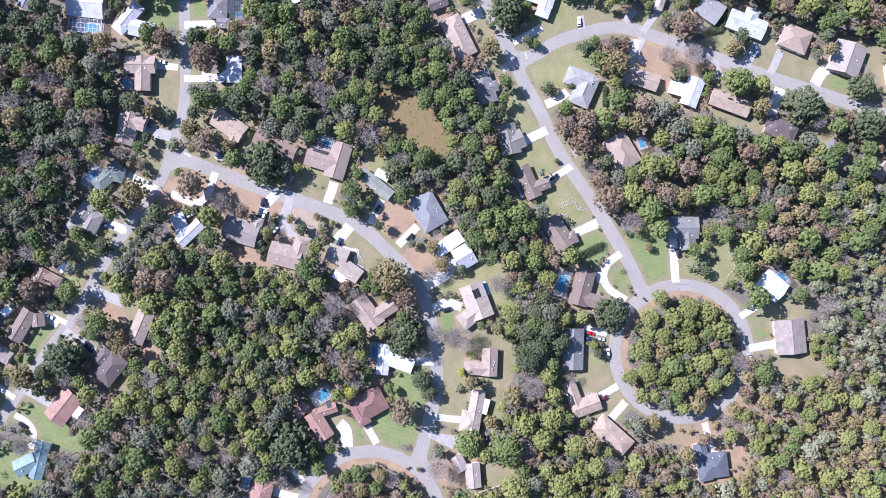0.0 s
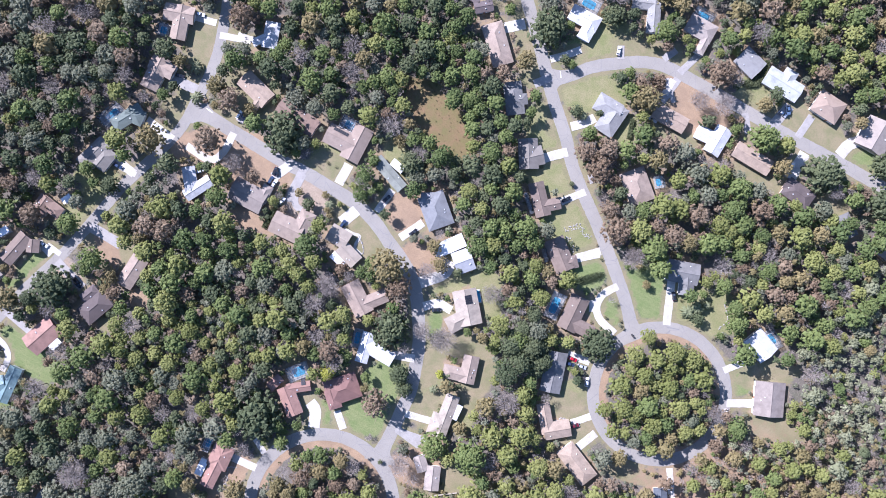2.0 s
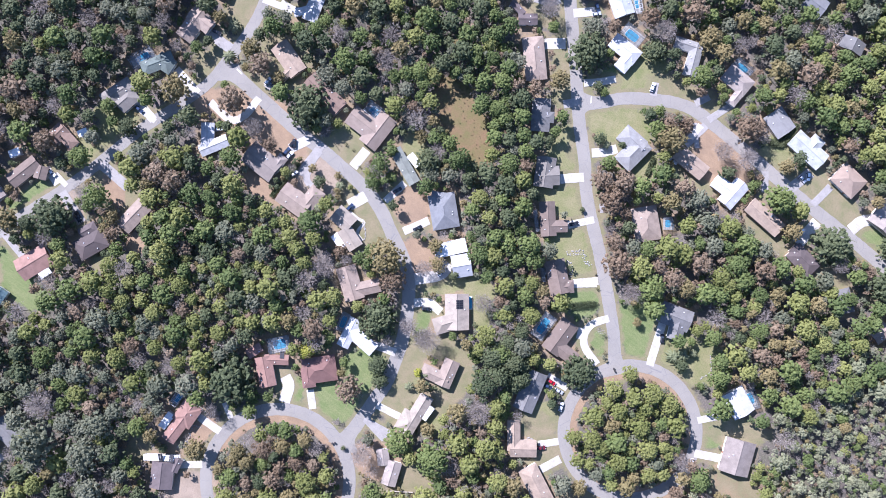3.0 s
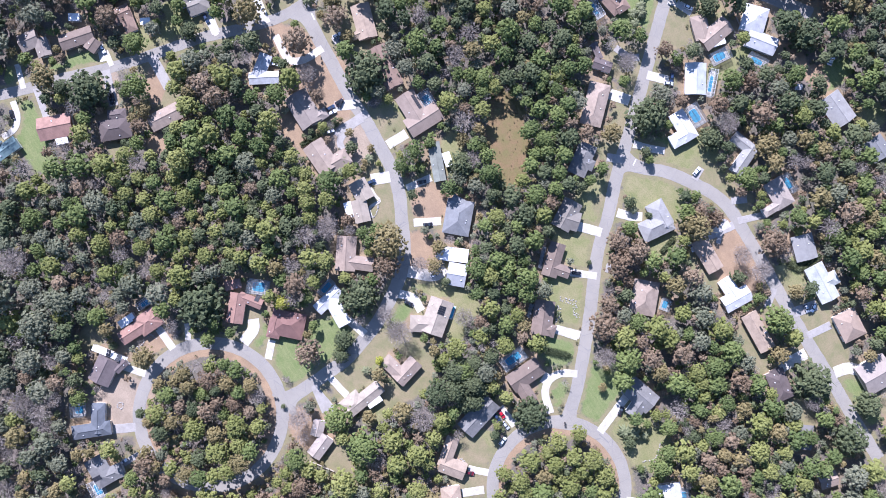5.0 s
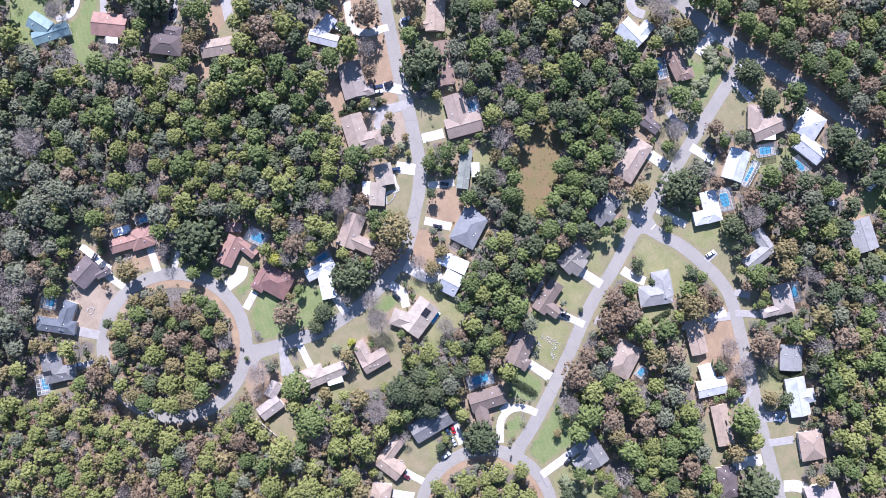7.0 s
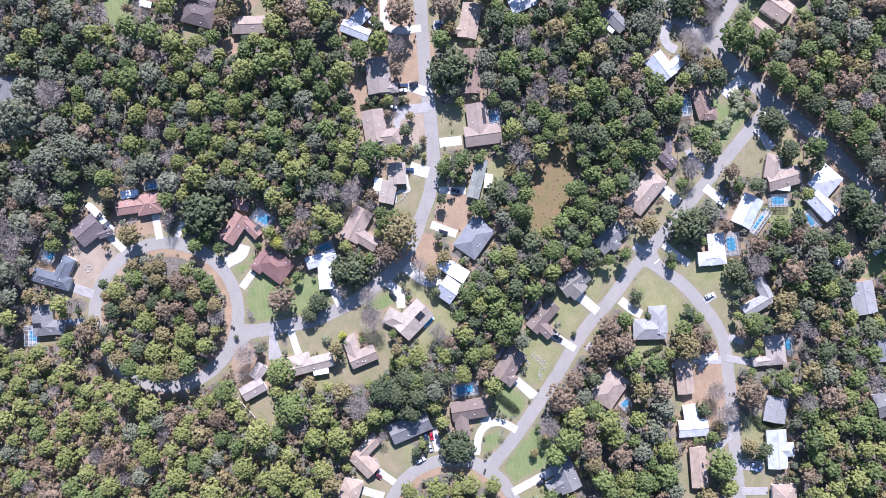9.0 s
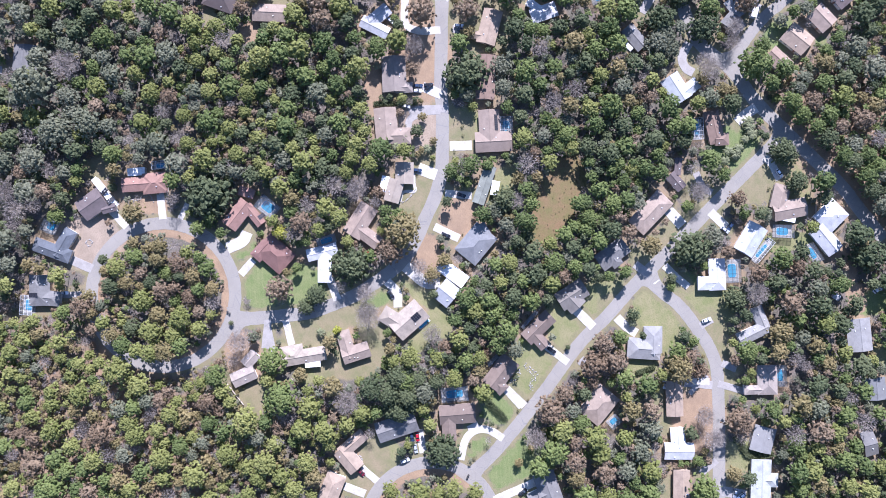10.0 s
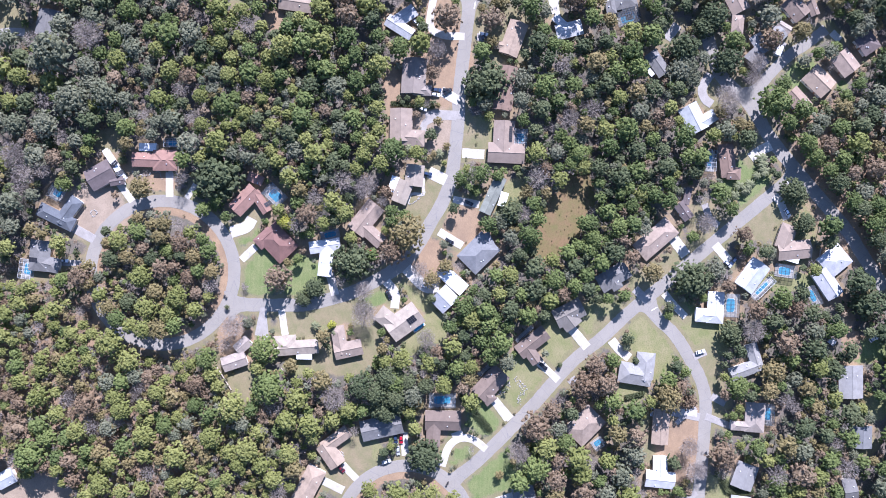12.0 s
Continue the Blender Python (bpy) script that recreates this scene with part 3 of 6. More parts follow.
def ridge_mesh(length):
    a = length / 2
    return [(-a, -0.28, -0.06), (a, -0.28, -0.06), (a, 0, 0.07), (-a, 0, 0.07), (a, 0.28, -0.06), (-a, 0.28, -0.06)], [(0, 1, 2, 3), (3, 2, 4, 5)]


def house(colour, *wings):
    form, x, y, length, width, turn = wings[0]
    pick = random.Random(round(x * 31 + y * 17))
    home = new("house")
    home.matrix_basis = pose(x, y, 0, 0, 0, turn)
    inverse = home.matrix_basis.inverted()
    look_of = ROOFS[colour][1]
    tagged(home, f"single-storey house with {'an L-shaped ' if len(wings) > 1 else 'a '}{look_of} {form} roof", "house", "houses of the estate")
    wall_paint = pick.choice(WALLS)
    for k, (shape, wx, wy, wl, ww, wt) in enumerate(wings):
        if shape == "hip" and ww > wl:
            wl, ww, wt = ww, wl, wt + 90
        local = inverse @ pose(wx, wy, 0, 0, 0, wt)
        low, rise = EAVE - 0.05 * k, ww / 2 * PITCH
        BUILT.append((wx, wy, wl / 2, ww / 2, radians(wt)))
        part("wall", mesh("wall", *wall_shape(shape, wl, ww, low - 0.1, rise), wall_paint), home, local)
        roof = part("roof", mesh("roof", *roof_shape(shape, wl, ww, low, rise), ROOF[colour]), home, local)
        span = wl - {"gable": 0, "end": 0.5, "hip": 1}[shape] * ww
        if span > 1.5:
            part("ridge_cap", mesh("ridge_cap", *ridge_mesh(span - 0.1), ROOF[colour]), roof, pose(-ww / 4 if shape == "end" else 0, 0, low + rise + 0.05))
        for _ in range(2 if k == 0 else 1):
            u, w = pick.uniform(-0.3, 0.3) * wl, pick.choice((-1, 1)) * pick.uniform(0.35, 0.7) * ww / 2
            high = low + rise * (1 - abs(w) / (ww / 2))
            part("roof_vent", shared("vent", lambda: mesh("roof_vent", *box(0.55, 0.55, 0.5, taper=0.25), METAL)), roof, pose(u, w, high - 0.2))
        for side in (-1, 1):
            count = max(1, int((wl - 3) / 4.2))
            for i in range(count):
                u = (i + 0.5) / count * (wl - 2.4) - (wl - 2.4) / 2
                spot = pose(u, side * (ww / 2 - 0.55), 0.95, 0, 0, 0 if side < 0 else 180)
                if k == 0 and side < 0 and i == count // 2:
                    part("front_door", shared("door", lambda: mesh("front_door", *box(1.0, 0.12, 2.05), DOOR_PAINT)), home, local @ spot @ pose(0, 0, -0.9))
                    continue
                frame_of = part("window", shared("window", window_mesh), home, local @ spot)
                part("pane", shared("pane", lambda: mesh("pane", *box(1.34, 0.03, 1.04, z=0.08), GLASS)), frame_of)
        if k == len(wings) - 1:
            part("garage_door", shared("garage", lambda: mesh("garage_door", *joined(*[box(4.6, 0.1 if i % 2 else 0.13, 0.5, z=0.5 * i) for i in range(4)]), WHITE)),
                 home, local @ pose(wl / 2 - 0.55, 0, 0.05, 0, 0, 90))
    return home


# houses: roof colour, then each wing's roof form, centre, length, width and turn
house("tan", ("gable", -107.0, 61.4, 17.6, 9.7, -34.0), ("end", -105.7, 53.3, 7.1, 3.9, -116.0))
house("brownorange", ("gable", -84.0, 51.1, 22.3, 10.1, -23.1))
house("white", ("hip", -104.5, 89.4, 13.4, 7.6, 89.7), ("end", -108.6, 86.6, 10.3, 4.1, -145.4))
house("grey", ("gable", -77.5, 128.1, 13.2, 7.3, -159.1))
house("paleblue", ("gable", -46.4, 138.9, 14.3, 10.3, 13.2), ("gable", -43.8, 143.8, 13.3, 6.2, 108.1))
house("grey", ("gable", -67.3, 176.6, 7.4, 10.8, 118.2))
house("lightgrey", ("gable", -74.5, 180.1, 10.3, 6.6, 16.9))
house("lightgrey", ("gable", -76.8, 189.7, 7.4, 7.7, 118.2))
house("palepink", ("gable", -80.1, 193.5, 8.7, 4.3, 43.9))
house("pinkbrown", ("hip", -86.9, 171.8, 9.5, 6.2, 160.4))
house("beigebrown", ("gable", -42.4, 192.0, 12.4, 8.6, 27.9))
house("tan", ("gable", -49.4, 204.3, 13.6, 11.3, 31.6))
house("pinkbrown", ("gable", -55.0, 219.4, 11.7, 10.3, 23.9))
house("darkpurple", ("hip", -61.9, 232.6, 10.2, 9.7, 20.6))
house("pinkbrown", ("gable", -52.3, 43.9, 18.4, 10.2, 73.2), ("gable", -60.3, 44.7, 16.4, 10.7, 163.2))
house("green", ("gable", -33.5, 32.3, 19.9, 6.2, -38.7))
house("pinkbeige", ("hip", 7.5, 106.0, 21.8, 10.8, 116.7))
house("brownorange", ("hip", -21.9, 150.2, 16.9, 7.7, -7.0), ("end", -14.8, 151.8, 7.0, 6.2, 73.2))
house("darkpurple", ("gable", -2.7, 123.1, 9.6, 5.7, 21.0), ("gable", -9.4, 126.6, 8.7, 3.4, 153.8))
house("pinkbeige", ("gable", 29.6, 171.9, 16.8, 9.4, 81.0), ("end", 22.1, 169.6, 12.4, 8.2, 146.7))
house("metal", ("hip", 39.7, 190.3, 13.5, 12.1, 115.4), ("gable", 50.0, 184.0, 15.3, 9.1, -160.6))
house("metal", ("gable", 11.0, -3.8, 9.6, 11.5, -149.4))
house("grey", ("hip", 20.6, 80.9, 16.7, 9.4, 107.8), ("end", 24.1, 81.0, 6.9, 5.6, 16.9))
house("greybeige", ("gable", 32.9, 54.9, 15.3, 9.9, 103.0), ("gable", 35.9, 54.1, 9.6, 9.7, 23.4))
house("brown", ("gable", 42.7, 33.6, 17.4, 7.9, 114.2), ("gable", 49.0, 32.1, 9.1, 6.1, 21.9))
house("lightgrey", ("hip", 70.6, 79.8, 16.8, 10.5, 66.5), ("end", 68.0, 85.4, 13.9, 9.4, 159.7))
house("brown", ("gable", 57.7, 8.3, 17.4, 10.3, 122.8), ("end", 63.8, 5.4, 7.2, 6.5, 24.5))
house("brown", ("gable", 69.8, -19.1, 18.1, 9.9, 75.0), ("gable", 74.2, -25.2, 14.4, 7.1, -16.8))
house("white", ("hip", 48.0, 126.7, 15.9, 8.4, -17.5), ("end", 50.6, 121.1, 10.5, 7.0, -108.9))
house("paleblue", ("gable", 37.0, 148.4, 15.9, 10.6, -50.2))
house("lightgrey", ("gable", 81.8, 133.8, 16.0, 6.6, 96.6), ("gable", 76.9, 139.8, 14.1, 6.0, -177.1))
house("lightgrey", ("gable", 100.5, 183.3, 16.4, 12.2, -13.8))
house("pinkbeige", ("hip", 89.5, 49.1, 17.4, 13.0, 121.1))
house("tan", ("gable", 99.2, 85.7, 17.8, 8.5, -18.6))
house("palepink", ("hip", 106.1, 132.5, 14.9, 10.0, -18.6), ("end", 108.7, 125.1, 10.9, 4.7, -107.3))
house("lightgrey", ("gable", 133.3, 120.4, 12.9, 11.0, 146.1))
house("white", ("gable", 124.7, 78.9, 14.7, 8.5, 69.9), ("gable", 118.2, 80.7, 10.2, 7.3, 164.8))
house("palegreen", ("gable", 151.6, 112.8, 19.4, 10.0, -21.3), ("end", 153.6, 116.4, 9.0, 7.0, 68.7))
house("grey", ("gable", 153.2, 169.6, 6.8, 12.4, 85.3))
house("darkpurple", ("gable", -90.7, -155.7, 13.4, 11.3, 105.2), ("gable", -85.9, -148.4, 7.2, 4.3, 85.4))
house("red", ("gable", -91.5, -127.5, 22.5, 7.3, 74.0), ("hip", -90.1, -122.5, 12.2, 10.5, 75.5))
house("slate", ("hip", -75.8, -182.2, 19.7, 7.1, 49.6), ("end", -77.2, -175.5, 15.3, 7.1, 130.1))
house("grey", ("hip", -59.0, -194.8, 15.5, 10.5, -19.2), ("end", -53.5, -191.0, 9.6, 7.5, 63.6))
house("red", ("gable", -61.2, -88.6, 15.2, 8.5, -58.0), ("gable", -58.3, -81.1, 12.3, 5.1, 18.8), ("hip", -70.3, -81.0, 8.1, 4.9, -127.3))
house("darkred", ("hip", -36.5, -77.9, 17.1, 13.0, 29.4), ("end", -40.2, -83.7, 10.1, 6.7, -61.8))
house("white", ("gable", -29.3, -55.3, 15.6, 6.3, 84.7), ("gable", -21.7, -56.7, 15.3, 7.0, -19.9))
house("pinkbrown", ("gable", -37.7, -32.1, 17.5, 10.0, 127.7), ("gable", -29.3, -31.2, 13.8, 7.1, 33.5))
house("lightbeige", ("gable", -46.0, -11.2, 11.6, 7.9, 144.1), ("gable", -52.5, -3.3, 10.9, 9.2, 159.7))
house("palepink", ("gable", 15.8, -113.3, 12.3, 7.6, 94.5), ("gable", 9.0, -107.2, 8.2, 6.2, 117.5))
house("lightbeige", ("gable", 16.6, -81.5, 22.3, 7.2, 79.6), ("hip", 14.3, -86.8, 11.5, 10.1, 80.4))
house("pinkbeige", ("gable", 23.8, -56.5, 14.1, 8.0, 88.1), ("end", 18.3, -59.7, 14.5, 6.9, 176.5))
house("lightbeige", ("gable", 17.2, -26.2, 18.1, 12.1, 111.4), ("end", 13.7, -34.0, 11.3, 8.4, -141.8))
house("tan", ("gable", 66.0, -73.5, 15.4, 6.6, 111.2), ("gable", 72.7, -77.9, 13.4, 8.7, 20.4))
house("tan", ("hip", 85.6, -92.8, 20.8, 10.0, -41.7))
house("grey", ("gable", 65.6, -49.8, 20.7, 10.4, 88.7))
house("metal", ("gable", -126.2, 7.4, 15.0, 6.3, 43.6), ("gable", -131.0, 11.1, 12.4, 6.7, 109.8))
house("pinkgrey", ("gable", -100.9, 8.5, 17.9, 12.2, -17.1), ("end", -92.9, 10.8, 9.2, 5.2, 73.2))
house("pinkbeige", ("gable", -78.7, -3.7, 16.4, 11.3, -14.8), ("end", -71.1, 0.1, 12.7, 8.2, 72.0))
house("metal", ("gable", -178.7, 121.9, 18.4, 13.9, -6.1))
house("greyblue", ("gable", -207.7, 123.6, 10.1, 8.8, 63.4))
house("metal", ("hip", -157.7, 114.8, 17.6, 7.2, 50.3), ("end", -150.7, 109.2, 12.7, 8.3, -12.8))
house("pinkbeige", ("gable", -150.3, 87.0, 17.5, 7.9, -90.0), ("gable", -151.5, 91.4, 15.2, 8.7, 0.0))
house("pinkbeige", ("gable", -157.7, 60.0, 17.2, 9.2, 74.9), ("gable", -155.0, 63.5, 13.1, 7.7, -18.8))
house("darkgreen", ("hip", -167.4, 35.6, 16.9, 7.4, 41.8), ("end", -163.8, 37.0, 9.4, 8.0, -14.0))
house("greybeige", ("hip", -180.4, 14.4, 17.1, 9.1, 53.8), ("end", -175.2, 13.2, 11.2, 8.9, 61.8))
house("brownorange", ("gable", -201.0, -15.5, 9.6, 8.0, 65.0), ("end", -196.4, -15.6, 12.0, 6.4, -27.0))
house("brown", ("gable", -210.0, -39.0, 17.1, 8.0, 59.3), ("gable", -201.9, -36.4, 6.8, 6.6, -84.1))
house("pinkbeige", ("gable", -150.8, -39.8, 16.7, 8.8, 67.5))
house("darkbrown", ("hip", -165.7, -60.8, 16.0, 10.6, 50.7), ("end", -169.6, -54.7, 9.2, 5.6, 49.1))
house("red", ("gable", -188.9, -79.5, 17.4, 11.7, 52.2))
house("tealmetal", ("gable", -200.9, -106.7, 18.8, 6.9, 76.2), ("gable", -207.7, -108.9, 11.6, 9.0, 25.9))
house("grey", ("hip", -112.8, 120.3, 11.3, 9.9, 86.8), ("end", -110.2, 112.4, 6.5, 5.1, -4.9))
house("greyblue", ("hip", -7.2, 18.4, 17.7, 13.5, -59.3), ("end", -11.7, 23.6, 8.1, 6.5, 12.1))
house("slate", ("hip", 135.7, -107.6, 15.1, 12.9, 7.5), ("end", 130.7, -106.2, 19.1, 6.9, -78.3))
house("pinkgrey", ("gable", 174.1, -43.1, 17.3, 15.1, -84.4))
house("white", ("gable", 164.7, -17.6, 13.8, 11.6, -39.1))
house("grey", ("gable", 119.8, 11.1, 16.4, 11.0, 0.0), ("gable", 122.8, 5.5, 10.8, 7.7, -84.0))
house("tan", ("gable", 143.6, 73.5, 20.4, 8.4, -20.2))
house("orange", ("hip", 176.0, 105.9, 14.7, 12.1, -22.6))
house("palepink", ("gable", 202.0, 95.9, 16.0, 15.9, 70.3))
house("darkbrown", ("hip", 169.3, 60.4, 15.5, 9.8, -24.7), ("end", 165.5, 63.2, 7.8, 5.8, -22.9))
house("grey", ("hip", 195.9, 49.0, 12.4, 7.5, -55.2))
house("pinkbeige", ("gable", 218.4, 40.6, 9.4, 8.2, 59.1))
house("greyblue", ("gable", 128.5, 181.8, 11.2, 10.6, -15.5))
house("brown", ("gable", -87.6, 202.0, 11.9, 10.0, 25.3), ("gable", -85.5, 210.3, 7.9, 4.8, 6.6))
house("grey", ("gable", -170.8, -162.2, 13.1, 12.3, -23.9))
house("paleblue", ("gable", 45.0, -238.5, 9.5, 8.0, -75.9))
house("pinkgrey", ("gable", -227.3, -55.8, 9.8, 9.1, 64.6), ("gable", -219.8, -53.8, 9.4, 7.1, -30.6))
house("white", ("gable", 227.9, 88.9, 12.4, 10.7, 7.4))
house("pinkbrown", ("gable", -97.4, 174.1, 10.4, 9.9, 13.2))

# ---- pools, screened patios and porches ----
def enclosure(kind, x, y, w, d, turn):
    base = new({"pool": "swimming_pool", "porch": "porch_roof", "flat": "carport"}.get(kind, "pool_enclosure"))
    base.matrix_basis = pose(x, y, 0, 0, 0, turn)
    BUILT.append((x, y, w / 2, d / 2, radians(turn)))
    if kind in ("porch", "flat"):
        tagged(base, "flat white metal porch roof on thin posts" if kind == "porch" else "wide flat white carport roof on posts", "porch")
        part("deck", mesh("deck", *box(w - 0.4, d - 0.4, 0.16, z=-0.05), CONCRETE), base)
        part("roof_panel", mesh("roof_panel", *box(w, d, 0.18, z=2.45, taper=0.02), WHITE), base)
        for sx in (-1, 1):
            for sy in (-1, 1):
                part("post", shared("porch_post", lambda: mesh("post", *box(0.12, 0.12, 2.45), WHITE)), base, pose(sx * (w / 2 - 0.25), sy * (d / 2 - 0.25), 0))
        return
    part("deck", mesh("deck", *box(w, d, 0.18, z=-0.04), CONCRETE), base)
    if min(w, d) > 3.2:
        pw, pd = w * 0.62, d * 0.58
        if kind == "pool":
            pw, pd = w * 0.86, d * 0.86
        ring = [(math.cos(a) * (1 if i % 2 else 0.97), math.sin(a)) for i, a in enumerate(np.linspace(0, math.tau, 28, endpoint=False))]
        squash = [(math.copysign(abs(c) ** 0.45, c) * pw / 2, math.copysign(abs(s) ** 0.45, s) * pd / 2) for c, s in ring]
        part("coping", mesh("coping", [(u * 1.06, v * 1.06, 0.14) for u, v in squash] + [(u * 1.06, v * 1.06, 0.19) for u, v in squash],
                            [tuple(range(28, 56))] + [(i, (i + 1) % 28, 28 + (i + 1) % 28, 28 + i) for i in range(28)], WHITE), base)
        part("water", mesh("water", [(u, v, 0.2) for u, v in squash], [tuple(range(28))], WATER), base, label="clear blue pool water")
    if kind == "pool":
        tagged(base, "open blue swimming pool in a pale deck", "pool")
        return
    bar = WHITE if kind == "cage" else BRONZE
    tagged(base, "screened pool cage with a thin metal frame", "pool cage")
    high = 2.75
    part("screen", mesh("screen", [(-w / 2, -d / 2, high), (w / 2, -d / 2, high), (w / 2, d / 2, high), (-w / 2, d / 2, high), (-w / 2, -d / 2, 0.1),
                                   (w / 2, -d / 2, 0.1), (w / 2, d / 2, 0.1), (-w / 2, d / 2, 0.1)], [(0, 1, 2, 3), (0, 4, 5, 1), (1, 5, 6, 2), (2, 6, 7, 3), (3, 7, 4, 0)], SCREEN), base)
    nx, ny = max(2, round(w / 2.0)), max(2, round(d / 2.0))
    across, along = mesh("beam", *box(0.07, d, 0.12), bar), mesh("beam", *box(w, 0.07, 0.12), bar)
    post = mesh("post", *box(0.08, 0.08, high), bar)
    for i in range(nx + 1):
        part("beam", across, base, pose(i / nx * w - w / 2, 0, high + 0.005))
        for sy in (-1, 1):
            part("post", post, base, pose(i / nx * w - w / 2, sy * d / 2, 0.02))
    for i in range(ny + 1):
        part("beam", along, base, pose(0, i / ny * d - d / 2, high + 0.02))


enclosure("porch", -76.5, 122.5, 9.8, 2.3, 26)
enclosure("cage", -57.8, 52.8, 6.2, 8.8, 73)
enclosure("porch", -30.2, 36.8, 7.3, 4.0, -30)
enclosure("cage", -23.8, 142.7, 4.7, 10.5, 73)
enclosure("porch", 31.7, 169.3, 10.2, 6.2, 59)
enclosure("screen", 39.1, 165.9, 9.7, 6.5, 68)
enclosure("screen", 54.6, 176.4, 9.9, 4.4, 13)
enclosure("flat", 2.7, 2.4, 16.3, 7.1, 34)
enclosure("screen", 37.8, 30.8, 11.1, 1.7, 118)
enclosure("screen", 50.8, 6.8, 7.0, 2.0, 113)
enclosure("screen", 49.2, 135.3, 6.8, 11.7, 73)
enclosure("cage", 44.7, 152.6, 13.7, 3.6, 120)
enclosure("screen", 100.3, 53.5, 4.5, 6.3, 22)
enclosure("screen", 107.0, 140.3, 4.2, 10.3, 73)
enclosure("porch", -94.4, -147.8, 17.7, 3.0, 19)
enclosure("porch", -98.6, -129.4, 8.8, 4.0, 75)
enclosure("cage", -98.0, -117.7, 6.9, 3.8, 76)
enclosure("screen", -88.0, -179.8, 6.7, 7.2, 46)
enclosure("cage", -54.3, -203.6, 6.2, 9.8, 67)
enclosure("screen", -60.1, -73.9, 7.6, 10.8, 122)
enclosure("screen", -34.2, -51.8, 9.6, 4.5, 89)
enclosure("porch", -50.8, -14.5, 4.2, 8.1, 58)
enclosure("porch", 21.9, -78.8, 7.8, 3.0, 75)
enclosure("pool", 21.3, -20.0, 7.1, 3.6, 112)
enclosure("cage", -179.2, 110.8, 16.5, 6.8, -5)
enclosure("screen", -104.6, 121.6, 6.8, 8.5, 0)
enclosure("screen", -158.8, 82.5, 5.7, 6.2, -5)
enclosure("porch", -69.1, 189.0, 2.8, 5.1, 56)
enclosure("screen", -103.5, 119.8, 10.2, 6.8, 91)
enclosure("screen", 171.0, -13.6, 5.1, 9.7, 40)
enclosure("screen", 60.4, -17.2, 13.6, 6.8, 76)
enclosure("screen", -176.3, 35.6, 6.6, 12.6, -38)
enclosure("porch", -182.2, -82.5, 4.0, 6.2, -35)
enclosure("porch", 163.7, 74.2, 2.3, 2.3, 0)
enclosure("porch", -218.0, -32.0, 5.7, 3.8, 41)
enclosure("porch", -167.2, -61.6, 4.0, 3.4, 40)
enclosure("porch", -189.8, -10.2, 5.1, 3.4, 45)

# the ground is one sheet, fine where the yards are and coarse out to the horizon
fine = np.arange(-330, 331, 2.4)
line = np.concatenate(([-4500, -2500, -1200, -600, -420], fine, [420, 600, 1200, 2500, 4500]))
gx, gy = np.meshgrid(line, line, indexing="ij")
size = len(line)
weights = {k: np.zeros(gx.shape) for k in COVERS}
for cover, x, y, rx, ry, turn in OPEN + [(*q[:5], radians(q[5])) for q in BRUSH]:
    dx, dy = gx - x, gy - y
    u, w = dx * math.cos(turn) + dy * math.sin(turn), -dx * math.sin(turn) + dy * math.cos(turn)
    near = np.clip(1.55 - np.sqrt((u / rx) ** 2 + (w / ry) ** 2), 0, 1)
    if (cover, x, y) in [q[:3] for q in BRUSH]:
        near = near * 0.6
    weights[cover] = np.maximum(weights[cover], near)


verge = np.clip(1.1 - paved_distance(gx, gy, 6.0) / 4.5, 0, 0.85)
weights["dry"] = np.maximum(weights["dry"], verge * 0.75)
for x, y, a, c, turn in BUILT:
    dx, dy = gx - x, gy - y
    u, w = dx * math.cos(turn) + dy * math.sin(turn), -dx * math.sin(turn) + dy * math.cos(turn)
    away = np.hypot(np.maximum(np.abs(u) - a, 0), np.maximum(np.abs(w) - c, 0))
    weights["yard"] = np.maximum(weights["yard"], np.clip(0.72 - away / 13, 0, 1))
for x, y, r, width in RINGS:
    away = np.hypot(gx - x, gy - y)
    weights["straw"] = np.maximum(weights["straw"], np.clip(1.2 - np.abs(away - (r - width / 2 - 1.6)) / 3.0, 0, 1))
index = np.arange(size * size).reshape(size, size)
quads = np.stack([index[:-1, :-1], index[1:, :-1], index[1:, 1:], index[:-1, 1:]], -1).reshape(-1, 4)
ground_mesh = bpy.data.meshes.new("ground")


fill(ground_mesh, np.stack([gx, gy, np.zeros(gx.shape)], -1).reshape(-1, 3), quads)
for k, value in weights.items():
    ground_mesh.attributes.new(k, "FLOAT", "POINT").data.foreach_set("value", value.astype(np.float32).ravel())
ground_mesh.materials.append(GROUND)
tagged(new("ground", ground_mesh), "leaf litter under woods with mown and dry lawns", "ground", kind="structure")


# solar collectors on some roofs
def roof_under(x, y):
    """The height, tilt and turn of the roof at a place."""
    best = (EAVE, 0, 0)
    for ox, oy, a, c, turn in BUILT:
        dx, dy = x - ox, y - oy
        u, w = dx * math.cos(turn) + dy * math.sin(turn), -dx * math.sin(turn) + dy * math.cos(turn)
        if abs(u) < a and abs(w) < c and EAVE + (c - abs(w)) * PITCH > best[0]:
            best = EAVE + (c - abs(w)) * PITCH, math.degrees(math.atan(PITCH)) * (1 if w < 0 else -1), math.degrees(turn)
    return best


def collectors(x, y, columns, rows):
    z, tilt, turn = roof_under(x, y)
    rack = new("solar_array")
    rack.matrix_basis = pose(x, y, z + 0.14, 0, 0, turn) @ pose(0, 0, 0, tilt)
    tagged(rack, "black solar panels laid on a shingle roof", "solar panel")
    cell = mesh("panel", *box(1.0, 1.7, 0.06), PANEL)
    for i in range(columns):
        for k in range(rows):
            part("panel", cell, rack, pose((i - (columns - 1) / 2) * 1.12, (k - (rows - 1) / 2) * 1.82, 0))



